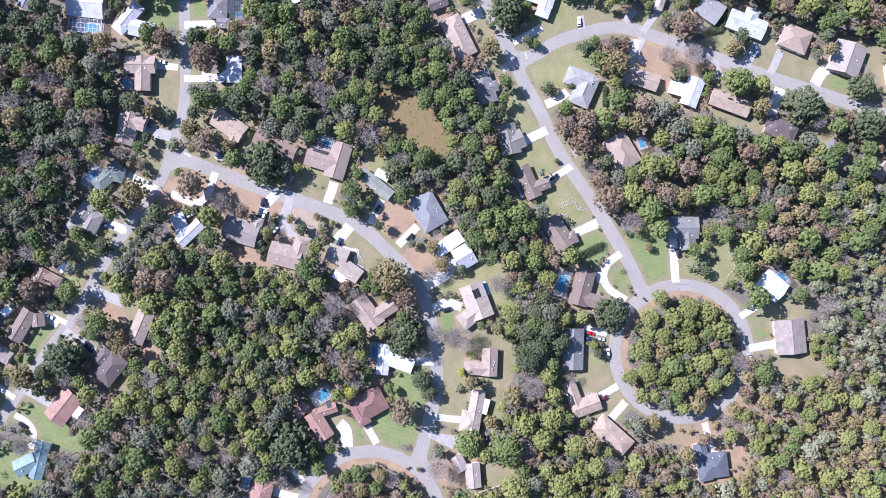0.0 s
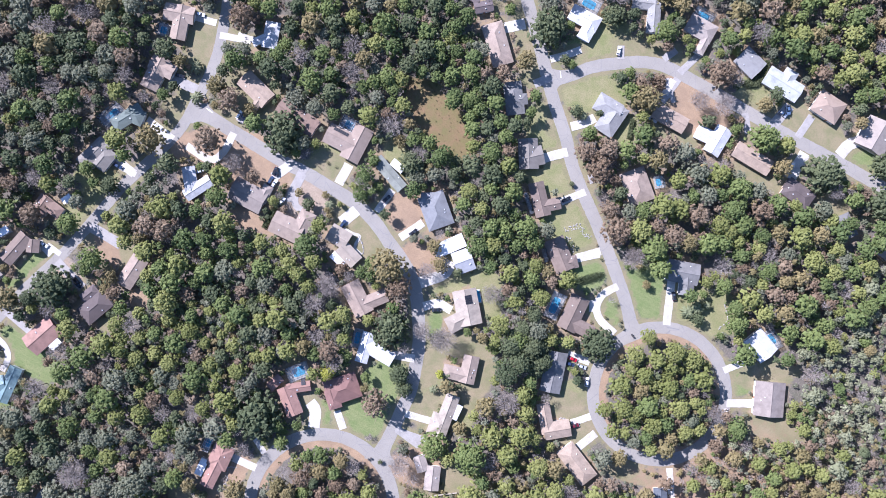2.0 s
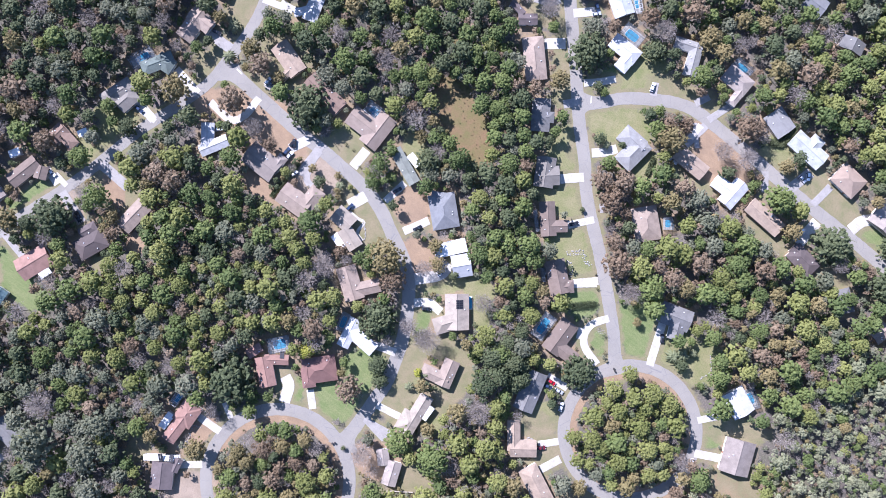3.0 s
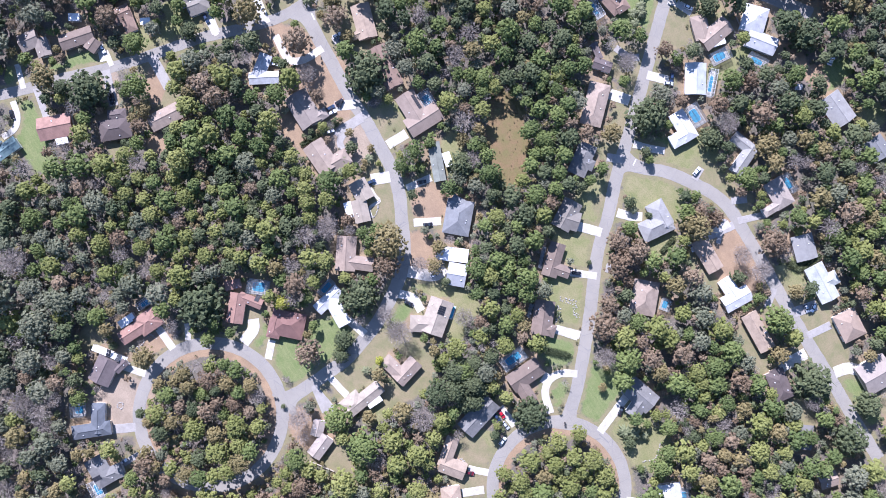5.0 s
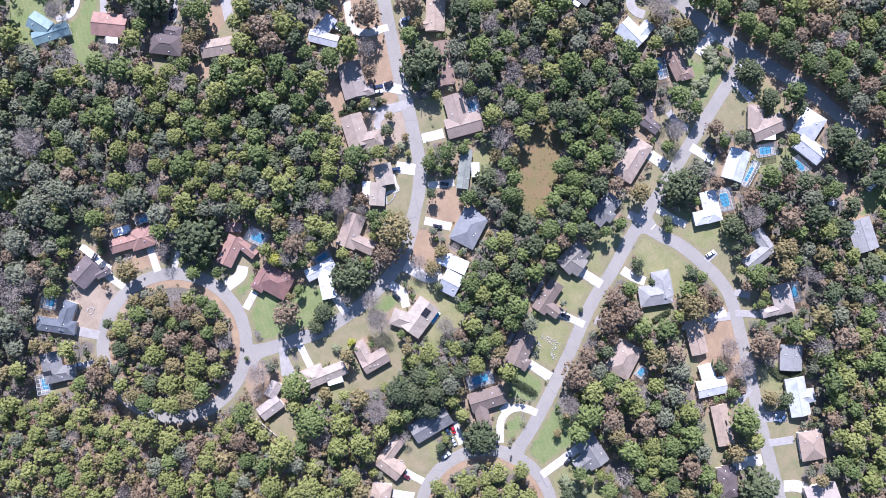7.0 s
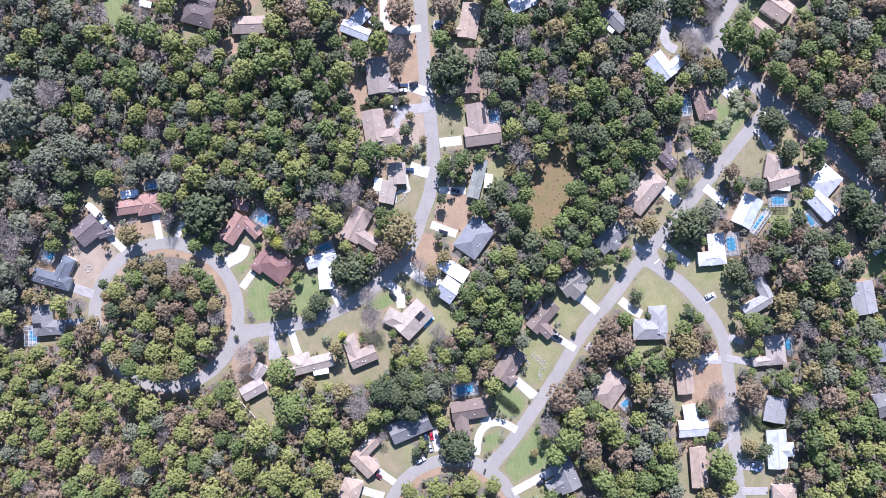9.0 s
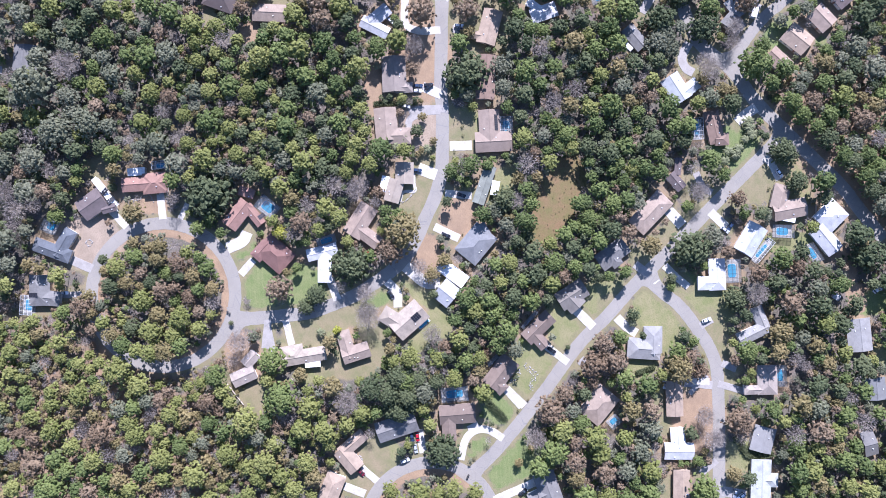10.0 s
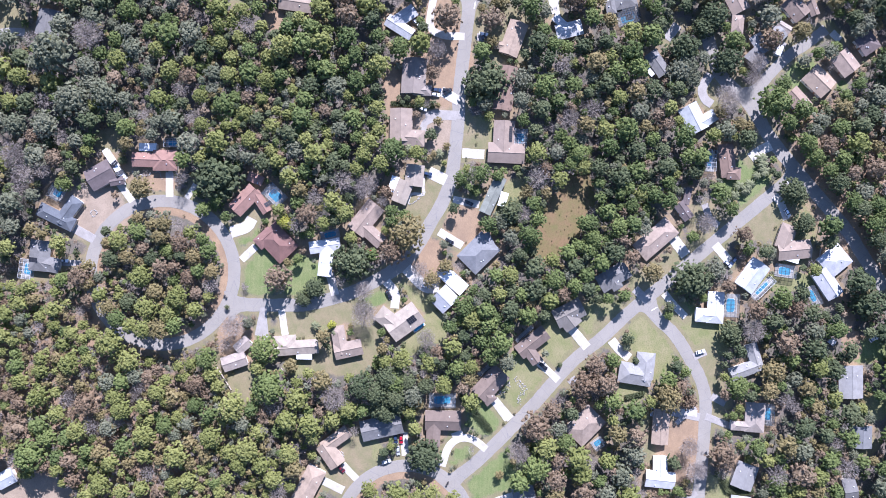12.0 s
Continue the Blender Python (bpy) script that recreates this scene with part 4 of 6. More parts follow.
collectors(-60.9, 48.3, 7, 1)
collectors(17.0, -22.1, 4, 2)
collectors(-56.5, -77.8, 2, 2)
collectors(-57.8, -198.0, 2, 3)
collectors(-94.2, -147.8, 2, 3)
collectors(-89.3, -146.0, 2, 2)

def shed(x, y, w, d, turn):
    ob = new("garden_shed")
    ob.matrix_basis = pose(x, y, 0, 0, 0, turn)
    BUILT.append((x, y, w / 2, d / 2, radians(turn)))
    tagged(ob, "small white garden shed with a gabled roof", "shed")
    part("wall", mesh("wall", *wall_shape("gable", w, d, 2.0, d / 2 * 0.3), WALLS[1]), ob)
    part("roof", mesh("roof", *roof_shape("gable", w, d, 2.1, d / 2 * 0.3), ROOF["white"]), ob)
    part("door", mesh("door", *box(0.9, 0.08, 1.8), DOOR_PAINT), ob, pose(0, -d / 2 + 0.55, 0.05))


shed(78.8, 179.4, 3.6, 3.0, 40)

# stop lines, stone beds, bins and a boat
def bar(x, y, length, width, turn):
    ob = new("stop_line", mesh("stop_line", *box(length, width, 0.02, z=0.085), WHITE))
    ob.matrix_basis = pose(x, y, 0, 0, 0, turn)
    tagged(ob, "worn white stop line painted on asphalt", "road marking")


def stone_bed(width, points):
    """A winding bed of loose pale stones."""
    bed = tagged(new("stone_bed"), "winding garden bed of pale stones", "garden bed")
    pick = random.Random(3)
    ball = shared("stone", lambda: mesh("stone", [(0, 0, 0.25), (0.3, 0, 0.1), (0.1, 0.28, 0.12), (-0.25, 0.18, 0.1), (-0.22, -0.2, 0.1), (0.12, -0.3, 0.1), (0, 0, -0.1)],
                                        [(0, 1, 2), (0, 2, 3), (0, 3, 4), (0, 4, 5), (0, 5, 1), (6, 2, 1), (6, 3, 2), (6, 4, 3), (6, 5, 4), (6, 1, 5)], OLD_CONCRETE))
    for q in smooth_path(points, 0.55):
        for _ in range(2 if width > 1 else 1):
            part("stone", ball, bed, pose(q.x + pick.uniform(-0.5, 0.5) * width, q.y + pick.uniform(-0.5, 0.5) * width, 0, 0, 0, pick.uniform(0, 360)) @ Matrix.Scale(pick.uniform(0.7, 1.5), 4))


def bin_at(x, y, turn):
    ob = new("wheeled_bin")
    ob.matrix_basis = pose(x, y, 0.06, 0, 0, turn)
    tagged(ob, "dark plastic wheeled bin standing by the road", "bin")
    part("tub", mesh("tub", *box(0.6, 0.7, 1.0, taper=-0.12), RUBBER), ob)
    part("lid", mesh("lid", *box(0.72, 0.84, 0.1, z=1.0, taper=0.1), BRONZE), ob)


def boat(x, y, turn):
    ob = new("boat_on_trailer")
    ob.matrix_basis = pose(x, y, 0, 0, 0, turn)
    tagged(ob, "white motor boat on a trailer in a yard", "boat")
    rim = [(-3.2, 1.0), (1.0, 1.1), (2.4, 0.7), (3.4, 0.0), (2.4, -0.7), (1.0, -1.1), (-3.2, -1.0)]
    k = len(rim)
    part("hull", mesh("hull", [(a, c, 1.5) for a, c in rim] + [(a * 0.9, c * 0.55, 0.6) for a, c in rim] + [(a * 0.94, c * 0.75, 1.5) for a, c in rim] + [(a * 0.9, c * 0.6, 1.0) for a, c in rim],
                      [(i, (i + 1) % k, k + (i + 1) % k, k + i) for i in range(k)] + [tuple(range(k, 2 * k))] + [(i, (i + 1) % k, 2 * k + (i + 1) % k, 2 * k + i) for i in range(k)]
                      + [(2 * k + i, 2 * k + (i + 1) % k, 3 * k + (i + 1) % k, 3 * k + i) for i in range(k)] + [tuple(range(3 * k, 4 * k))], WHITE), ob)
    part("console", mesh("console", *box(0.9, 0.8, 0.8, -0.2, 0, 1.0, 0.2), GLASS), ob)
    part("trailer", mesh("trailer", *joined(box(7.0, 0.16, 0.14, 0, 0, 0.45), box(0.14, 2.0, 0.14, -1.2, 0, 0.45)), METAL), ob)
    for side in (-1, 1):
        part("wheel", mesh("wheel", *box(0.62, 0.2, 0.62, -1.2, side * 1.05, 0.0, 0.15), RUBBER), ob)


bar(41.7, 97.7, 3.4, 0.5, 106)
bar(-128.7, 46.9, 3.6, 0.5, -25)
bar(-4.0, 178.4, 4.5, 0.5, 18)
stone_bed(2.6, [(58.7, 21.8), (62.1, 22.8), (65.0, 24.2), (68.3, 21.3), (71.4, 19.6)])
stone_bed(2.0, [(64.3, 11.9), (63.1, 14.5), (60.4, 17.3)])
stone_bed(0.4, [(-74.1, -166.3), (-75.2, -164.9), (-74.1, -163.1), (-72.4, -164.2), (-72.2, -165.9), (-74.1, -166.3)])
stone_bed(0.5, [(-89.1, -140.8), (-85.7, -135.2), (-86.0, -128.3), (-82.0, -127.3)])
stone_bed(1.2, [(72.2, -74.0), (74.9, -72.6), (77.9, -74.5)])
stone_bed(0.5, [(-43.2, -0.8), (-40.3, -5.7), (-38.9, -10.8)])
stone_bed(0.5, [(144.5, -0.8), (147.3, -8.0), (143.9, -13.6)])
bin_at(102.1, -25.3, 30)
bin_at(-17.3, -110.8, 20)
bin_at(101.2, -24.4, 10)
bin_at(-16.2, -110.1, 0)
bin_at(-172.3, -49.9, 40)
boat(90.4, 84.1, 161)

# ---- cars ----
def car_model(colour):
    paint = PAINTS[colour]
    thing = new("car")
    profile = [(-2.3, 0.35), (-2.35, 0.75), (-2.2, 0.98), (-1.2, 1.02), (1.0, 0.98), (2.15, 0.82), (2.35, 0.6), (2.3, 0.32)]
    k = len(profile)
    v = [(a, s * (0.9 if 0.4 < c < 0.9 else 0.84), c) for s in (-1, 1) for a, c in profile]
    f = [tuple(range(k - 1, -1, -1)), tuple(range(k, 2 * k))] + [(i, (i + 1) % k, k + (i + 1) % k, k + i) for i in range(k)]
    part("body", mesh("body", v, f, paint), thing)
    glass = [(-2.0, 1.0), (-1.45, 1.4), (0.25, 1.42), (1.0, 0.98)]
    v = [(a, s * (0.8 if c < 1.1 else 0.62), c) for s in (-1, 1) for a, c in glass]
    part("window_band", mesh("window_band", v, [(3, 2, 1, 0), (4, 5, 6, 7), (0, 1, 5, 4), (2, 3, 7, 6), (1, 2, 6, 5)], GLASS), thing)
    part("roof_panel", mesh("roof_panel", *box(1.75, 1.22, 0.05, -0.6, 0, 1.41, 0.08), paint), thing)
    wheel = mesh("wheel", [(0.33 * math.cos(a), y, 0.33 * math.sin(a)) for y in (-0.11, 0.11) for a in np.linspace(0, math.tau, 14, endpoint=False)],
                 [tuple(range(13, -1, -1)), tuple(range(14, 28))] + [(i, (i + 1) % 14, 14 + (i + 1) % 14, 14 + i) for i in range(14)], RUBBER)
    for a in (-1.4, 1.42):
        for s in (-1, 1):
            part("wheel", wheel, thing, pose(a, s * 0.8, 0.33))
    for s in (-1, 1):
        part("headlight", mesh("headlight", *box(0.1, 0.4, 0.14, 2.27, s * 0.6, 0.64), WHITE), thing)
        part("tail_light", mesh("tail_light", *box(0.08, 0.3, 0.2, -2.31, s * 0.65, 0.72), PAINTS["red"]), thing)
    return tagged(thing, f"{colour} car parked by a house", "car", "parked cars")


MODELS = {}


def car(colour, x, y, turn):
    m = pose(x, y, 0.09, 0, 0, turn)
    if colour in MODELS:
        return copy_thing(MODELS[colour], m)
    MODELS[colour] = car_model(colour)
    MODELS[colour].matrix_basis = m


car("white", -127.3, 16.2, 36)
car("navy", -91.8, 18.0, 70)
car("white", -89.7, 16.6, 70)
car("black", -90.4, 23.1, 73)
car("white", -84.2, 8.6, 68)
car("white", -113.3, 47.5, 68)
car("navy", -110.6, 48.3, 57)
car("black", -32.7, 19.9, 51)
car("black", -16.4, 5.7, 47)
car("black", 2.3, -30.5, 15)
car("silver", 2.9, -11.1, 65)
car("navy", 1.3, -5.5, 68)
car("red", -19.3, -34.1, 5)
car("red", 74.3, -42.0, -14)
car("navy", 73.5, -44.7, -5)
car("silver", 79.5, -44.9, -8)
car("white", 83.4, -51.9, 93)
car("maroon", 81.4, -74.8, 26)
car("white", 68.2, 114.6, 90)
car("navy", -52.0, 3.2, 65)
car("black", 56.1, 36.3, 36)
car("white", 82.7, 200.7, 85)
car("white", 157.4, 101.2, -72)
car("black", -178.1, -50.1, -37)
car("white", 154.9, -54.5, -79)
car("black", -89.6, 22.8, -69)
car("white", -152.6, 33.9, -20)
car("black", -146.2, 61.2, -7)
car("white", -197.8, -34.8, -22)
car("black", -210.7, -89.7, -34)
car("black", -177.4, -51.5, -34)
car("black", 118.4, -1.4, 107)
car("silver", 155.0, 98.8, -27)
car("white", -142.0, 93.5, -5)
car("black", 198.2, 92.3, -20)
car("navy", -168.5, 10.8, -20)
car("silver", 28.6, 138.7, 36)
car("navy", 27.9, 141.8, -54)
car("white", -53.9, -185.0, 76)
car("white", 11.0, 174.1, 16)
car("navy", 100.2, 84.9, -20)
car("white", 82.9, 200.9, 108)

# ---- trees ----
def clumps(rng, centre, radius, out):
    """A ragged tuft of leaves at each centre, tipped outwards: four small faces each."""
    n = len(centre)
    out = out / np.linalg.norm(out, axis=1)[:, None]
    side = np.cross(out, rng.normal(size=(n, 3)))
    side /= np.linalg.norm(side, axis=1)[:, None]
    up = np.cross(out, side)
    tip = centre + out * (radius * rng.uniform(0.3, 0.7, n))[:, None] + rng.normal(size=(n, 3)) * radius[:, None] * 0.2
    rim = []
    for i in range(4):
        a = math.tau * i / 4 + rng.uniform(-0.35, 0.35, n)
        w = radius * rng.uniform(0.65, 1.4, n)
        rim.append(centre + side * (np.cos(a) * w)[:, None] + up * (np.sin(a) * w)[:, None] + out * (radius * rng.uniform(-0.4, 0.2, n))[:, None])
    return np.stack([q for i in range(4) for q in (tip, rim[i], rim[(i + 1) % 4])], 1).reshape(-1, 3)


def sprays(rng, lobes, lobe_size, flat, count, size, core=1):
    """A domed crown one metre in radius: clumps of leaves side by side over the dome at uneven heights, with loose sprays between them, over a dim core."""
    k = np.arange(lobes) + 0.5
    away = np.sqrt(k / lobes) * (1 - lobe_size * 0.6) * rng.uniform(0.84, 1.12, lobes)
    angle = k * 2.39996 + rng.uniform(-0.4, 0.4, lobes)
    lobe_r = lobe_size * rng.uniform(0.68, 1.32, lobes)
    stretch = rng.uniform(0.8, 1.15, 2)
    high = np.sqrt(np.clip(1 - away ** 2, 0.0, 1)) * flat * rng.uniform(0.76, 1.1, lobes) - np.where(away > 0.6, rng.uniform(0, 0.5, lobes), 0)
    centre = np.stack([away * np.cos(angle) * stretch[0], away * np.sin(angle) * stretch[1], high - lobe_r * 0.5], -1)
    which = rng.integers(0, lobes, count)
    way = rng.normal(size=(count, 3))
    way[:, 2] = np.abs(way[:, 2]) * 1.2 - 0.2
    way /= np.linalg.norm(way, axis=1)[:, None]
    at = centre[which] + way * (lobe_r[which] * rng.uniform(0.85, 1.2, count))[:, None]
    out = leaf_faces(rng, at, way + rng.normal(size=(count, 3)) * 0.3, size * rng.uniform(0.65, 1.3, count))
    if not core:
        return out
    lean = np.stack([centre[:, 0] * 0.75, centre[:, 1] * 0.75, np.full(lobes, 0.8)], -1) + rng.normal(size=(lobes, 3)) * 0.18
    out = np.concatenate([out, clumps(rng, centre, lobe_r, lean)])
    if core < 1:
        return out
    rings = [[np.array([math.cos(a) * c * stretch[0], math.sin(a) * c * stretch[1], z * flat]) * 0.62 * rng.uniform(0.8, 1.15) for a in np.linspace(0, math.tau, 7)[:-1]]
             for c, z in ((0.5, -0.9), (1.0, -0.25), (0.85, 0.5), (0.25, 0.85))]
    body = [q for lo, hi in zip(rings[:-1], rings[1:]) for i in range(6) for q in (lo[i], lo[(i + 1) % 6], hi[(i + 1) % 6], hi[i])]
    return np.concatenate([out, split(np.array(body))])


def twigs(rng, count, length, width, flat):
    """Fine bare twigs that spread outwards through a dome."""
    way = rng.normal(size=(count, 3))
    way[:, 2] = np.abs(way[:, 2]) * 0.8 + 0.1
    way /= np.linalg.norm(way, axis=1)[:, None]
    root = way * rng.uniform(0.3, 0.95, count)[:, None] * (1, 1, flat) + rng.normal(size=(count, 3)) * 0.07
    d = way + rng.normal(size=(count, 3)) * 0.8
    d /= np.linalg.norm(d, axis=1)[:, None]
    s = np.cross(d, rng.normal(size=(count, 3)) + (0, 0, 1.5))
    s *= (width * rng.uniform(0.6, 1.4, count) / np.linalg.norm(s, axis=1))[:, None]
    tip = root + d * (length * rng.uniform(0.5, 1.3, count))[:, None]
    return np.stack([root - s, root + s, tip], 1).reshape(-1, 3)


def leaf_faces(rng, at, normal, size):
    normal = normal / np.linalg.norm(normal, axis=1)[:, None]
    side = np.cross(normal, rng.normal(size=normal.shape))
    side /= np.linalg.norm(side, axis=1)[:, None]
    up = np.cross(normal, side)
    corners = []
    for a, c in ((-1, -0.6), (1, -0.7), (0.1, 1.1)):
        jitter = rng.uniform(0.6, 1.15, (len(at), 2))
        corners.append(at + side * (a * size * jitter[:, 0] / 2)[:, None] + up * (c * size * jitter[:, 1] / 2)[:, None] + normal * (rng.uniform(-0.09, 0.09, len(at)) * size)[:, None])
    return np.stack(corners, 1).reshape(-1, 3)


def split(corners):
    """Four-cornered faces as pairs of triangles."""
    return corners.reshape(-1, 4, 3)[:, (0, 1, 2, 0, 2, 3)].reshape(-1, 3)


def limbs(rng, count, twigs, thick, flat):
    """Branches that fork from the trunk, as narrow tapered strips; the main ones crossed in pairs."""
    out = []
    for k in range(count):
        a, lift = math.tau * k / count + rng.uniform(-0.3, 0.3), rng.uniform(0.2, 1.1)
        tip = np.array([math.cos(a), math.sin(a), lift * flat]) * rng.uniform(0.65, 1.0)
        root = np.array([0, 0, -0.35 + 0.25 * rng.random()])
        stems = [(root, tip, thick, 2)]
        for _ in range(twigs):
            t = rng.uniform(0.25, 0.95)
            start = root + (tip - root) * t
            stems.append((start, start + (tip - root) * rng.uniform(0.15, 0.4) + rng.normal(size=3) * (0.2, 0.2, 0.12), thick * 0.55, 1))
        for p, q, w, sides in stems:
            d = (q - p) / (np.linalg.norm(q - p) + 1e-6)
            for ref in ((0, 0, 1), (0.3, 1, 0))[:sides]:
                s = np.cross(d, ref)
                s = s / (np.linalg.norm(s) + 1e-6) * w
                out += [p - s, p + s, q + s * 0.35, q - s * 0.35]
    return split(np.array(out))


def fronds(rng, count=15):
    out = []
    for i in range(count):
        a = math.tau * i / count + rng.uniform(-0.15, 0.15)
        lift = rng.uniform(0.1, 0.7)
        d, s = np.array([math.cos(a), math.sin(a)]), np.array([-math.sin(a), math.cos(a)])
        spine = [np.array([*(d * r), lift * r - 0.9 * r * r]) for r in (0.02, 0.35, 0.7, 1.0)]
        for k, (w0, w1) in enumerate(((0.04, 0.14), (0.14, 0.12), (0.12, 0.02))):
            o0, o1 = np.array([*(s * w0), -0.06]), np.array([*(s * w1), -0.06])
            m0, m1 = spine[k], spine[k + 1]
            out += [m0, m0 + o0, m1 + o1, m1, m0, m1, m1 - o1 * (1, 1, -1), m0 - o0 * (1, 1, -1)]
    return split(np.array(out))


def crown_shape(kind, rng, large=False):
    if kind == "bare":
        return np.concatenate([limbs(rng, 8, 3, 0.012 if large else 0.018, 0.7), twigs(rng, 1700 if large else 400, 0.17, 0.013 if large else 0.022, 0.75)])
    if kind == "palm":
        return fronds(rng)
    if kind == "shrub":
        return sprays(rng, 7, 0.4, 0.8, 60, 0.38, 0)
    lobes, size, flat, count, leaf = {"green": (78, 0.165, 0.8, 120, 0.11), "lime": (76, 0.165, 0.85, 120, 0.11), "oak": (80, 0.16, 0.7, 110, 0.11),
                                      "grey": (70, 0.155, 0.7, 190, 0.11), "pale": (50, 0.165, 0.8, 170, 0.12), "olive": (60, 0.16, 0.8, 190, 0.11), "brown": (44, 0.155, 0.8, 330, 0.10), "gold": (74, 0.17, 0.9, 110, 0.12)}[kind]
    if large:
        lobes, size, count, leaf = int(lobes * 2.6), size * 0.64, count * 4, leaf * 0.55
    return np.concatenate([limbs(rng, 4, 1, 0.03, 0.6), sprays(rng, lobes, size, flat, count, leaf)])


def trunk_shape(height, r, sides=6):
    ring = [(math.cos(math.tau * i / sides), math.sin(math.tau * i / sides)) for i in range(sides)]
    v = [(c * w, s * w, z) for w, z in ((r * 1.5, -0.05), (r, height * 0.12), (r * 0.6, height)) for c, s in ring]
    return v, [(k * sides + i, k * sides + (i + 1) % sides, (k + 1) * sides + (i + 1) % sides, (k + 1) * sides + i) for k in range(2) for i in range(sides)]


rng = np.random.default_rng(7)
SHAPES = {k: [crown_shape(k, rng) for _ in range(5)] for k in LEAVES}
LARGE = {k: [crown_shape(k, rng, True) for _ in range(3)] for k in LEAVES}
SMALL = {k: [np.concatenate([limbs(rng, 4, 2, 0.018, 0.8), twigs(rng, 90, 0.34, 0.05, 0.8)]) if k == "bare" else sprays(rng, 15, 0.3, 0.9, 44, 0.22, 0.5) for _ in range(5)] for k in LEAVES}
TREE_LABEL = {"green": "leafy green tree with a rounded lobed crown", "lime": "bright yellow-green pine with a tufted crown", "oak": "broad dark green live oak",
              "grey": "wide grey-green oak hung with moss", "gold": "small bright yellow-green garden tree", "pale": "slim pale grey-green young pine", "olive": "olive tree turning brown in autumn", "brown": "rusty brown autumn tree",
              "bare": "leafless grey tree with pale twigs", "palm": "small palm with arching fronds", "shrub": "low clipped garden shrub"}
PLANTED = []


def tree_mesh(kind, variant):
    def make():
        v = LARGE[kind][variant % 3] if variant > 9 else SHAPES[kind][variant]
        me = bpy.data.meshes.new("crown")
        fill(me, v, np.arange(len(v)).reshape(-1, 3))
        me.materials.append(LEAVES[kind])
        return me
    return shared((kind, variant), make)


def plant(kind, x, y, r, pick, yard=False, lift=0.0):
    base = 0.25 * r if kind == "shrub" else 3.2 if kind == "palm" else (3 + 0.2 * r if kind in ("oak", "grey") and r > 2.6 else min(1.15 * r, 3.6 + 0.6 * r)) if yard else (4.0 + 0.8 * r) * min(1, max(0.4, (r - 1) / 2.5)) + lift
    ob = new("palm_tree" if kind == "palm" else "shrub" if kind == "shrub" else "tree")
    ob.matrix_basis = pose(x, y, 0, 0, 0, pick.uniform(0, 360))
    tagged(ob, TREE_LABEL[kind], "palm" if kind == "palm" else "shrub" if kind == "shrub" else "tree", "trees")
    part("trunk", shared(("trunk", round(base, 1), r > 4), lambda: mesh("trunk", *trunk_shape(base + 0.4, 0.26 if r > 4 else 0.12), BARK)), ob)
    part("crown", tree_mesh(kind, pick.randrange(5) + (10 if r > 4.4 else 0)), ob, pose(0, 0, base) @ Matrix.Diagonal((r, r, r * pick.uniform(0.85, 1.1), 1)))
    PLANTED.append((x, y, r))


GARDENER = random.Random(5)


def tall_tree(kind, x, y, r, lift=0.0):
    plant(kind, x, y, r, GARDENER, lift=lift)


def yard_tree(kind, x, y, r):
    plant(kind, x, y, r, GARDENER, True)


yard_tree("gold", -45.5, -71.0, 4.5)
yard_tree("lime", -9.8, 104.1, 2.9)
yard_tree("olive", -25.0, -13.1, 9.4)
yard_tree("brown", -18.1, -23.0, 7.4)
yard_tree("oak", -88.5, 42.3, 11.9)
yard_tree("brown", -117.5, 94.2, 8.2)
yard_tree("brown", -123.3, 31.1, 8.5)
yard_tree("olive", -151.7, 26.6, 7.4)
yard_tree("olive", 83.9, 91.0, 7.7)
yard_tree("brown", 88.7, 100.9, 5.1)
yard_tree("bare", 110.6, 96.0, 5.5)
yard_tree("oak", 178.1, 71.7, 11.1)
yard_tree("green", 144.3, 82.6, 8.5)
yard_tree("olive", 157.5, 71.0, 5.1)
yard_tree("brown", 117.7, 110.0, 8.2)
yard_tree("bare", 122.2, 95.9, 5.9)
yard_tree("oak", 31.2, 117.4, 10.8)
yard_tree("olive", 22.9, 99.3, 6.0)
yard_tree("oak", 84.0, -31.8, 9.4)
yard_tree("oak", -18.5, -43.5, 10.8)
yard_tree("bare", -2.7, -41.2, 5.0)
yard_tree("brown", -19.2, -80.5, 7.7)
yard_tree("oak", -75.6, -97.5, 13.4)
yard_tree("oak", -10.0, -65.1, 5.7)
yard_tree("bare", 8.2, -43.6, 6.7)
yard_tree("bare", 44.3, -67.3, 7.5)
yard_tree("green", 13.2, -95.4, 7.4)
yard_tree("bare", -1.9, -107.8, 6.4)
yard_tree("bare", 5.6, -115.0, 4.2)
yard_tree("green", -44.9, 28.4, 5.6)
yard_tree("green", -37.4, 24.7, 3.2)
yard_tree("oak", -22.7, 39.4, 7.4)
yard_tree("green", -66.4, -11.0, 7.1)
yard_tree("lime", 23.8, 7.2, 5.7)
yard_tree("bare", 93.1, 13.7, 5.9)
yard_tree("brown", 82.0, 24.6, 8.5)
yard_tree("brown", 76.8, 34.3, 5.7)
yard_tree("brown", 70.2, 63.1, 7.4)
yard_tree("brown", 68.0, 52.7, 7.4)
yard_tree("palm", 126.0, -7.9, 4.0)
yard_tree("palm", 130.5, -5.6, 4.0)
yard_tree("palm", 135.0, -2.8, 2.3)
yard_tree("green", -184.0, -21.8, 5.7)
yard_tree("oak", -193.1, -28.2, 4.3)
yard_tree("olive", -205.5, -63.9, 6.8)
yard_tree("brown", -201.9, -20.7, 6.8)
yard_tree("green", -169.2, -37.0, 6.5)
yard_tree("oak", -186.9, -55.0, 11.4)
yard_tree("bare", -207.2, -98.0, 5.5)
yard_tree("palm", -135.3, 51.7, 4.0)
yard_tree("palm", -138.7, 66.6, 4.0)
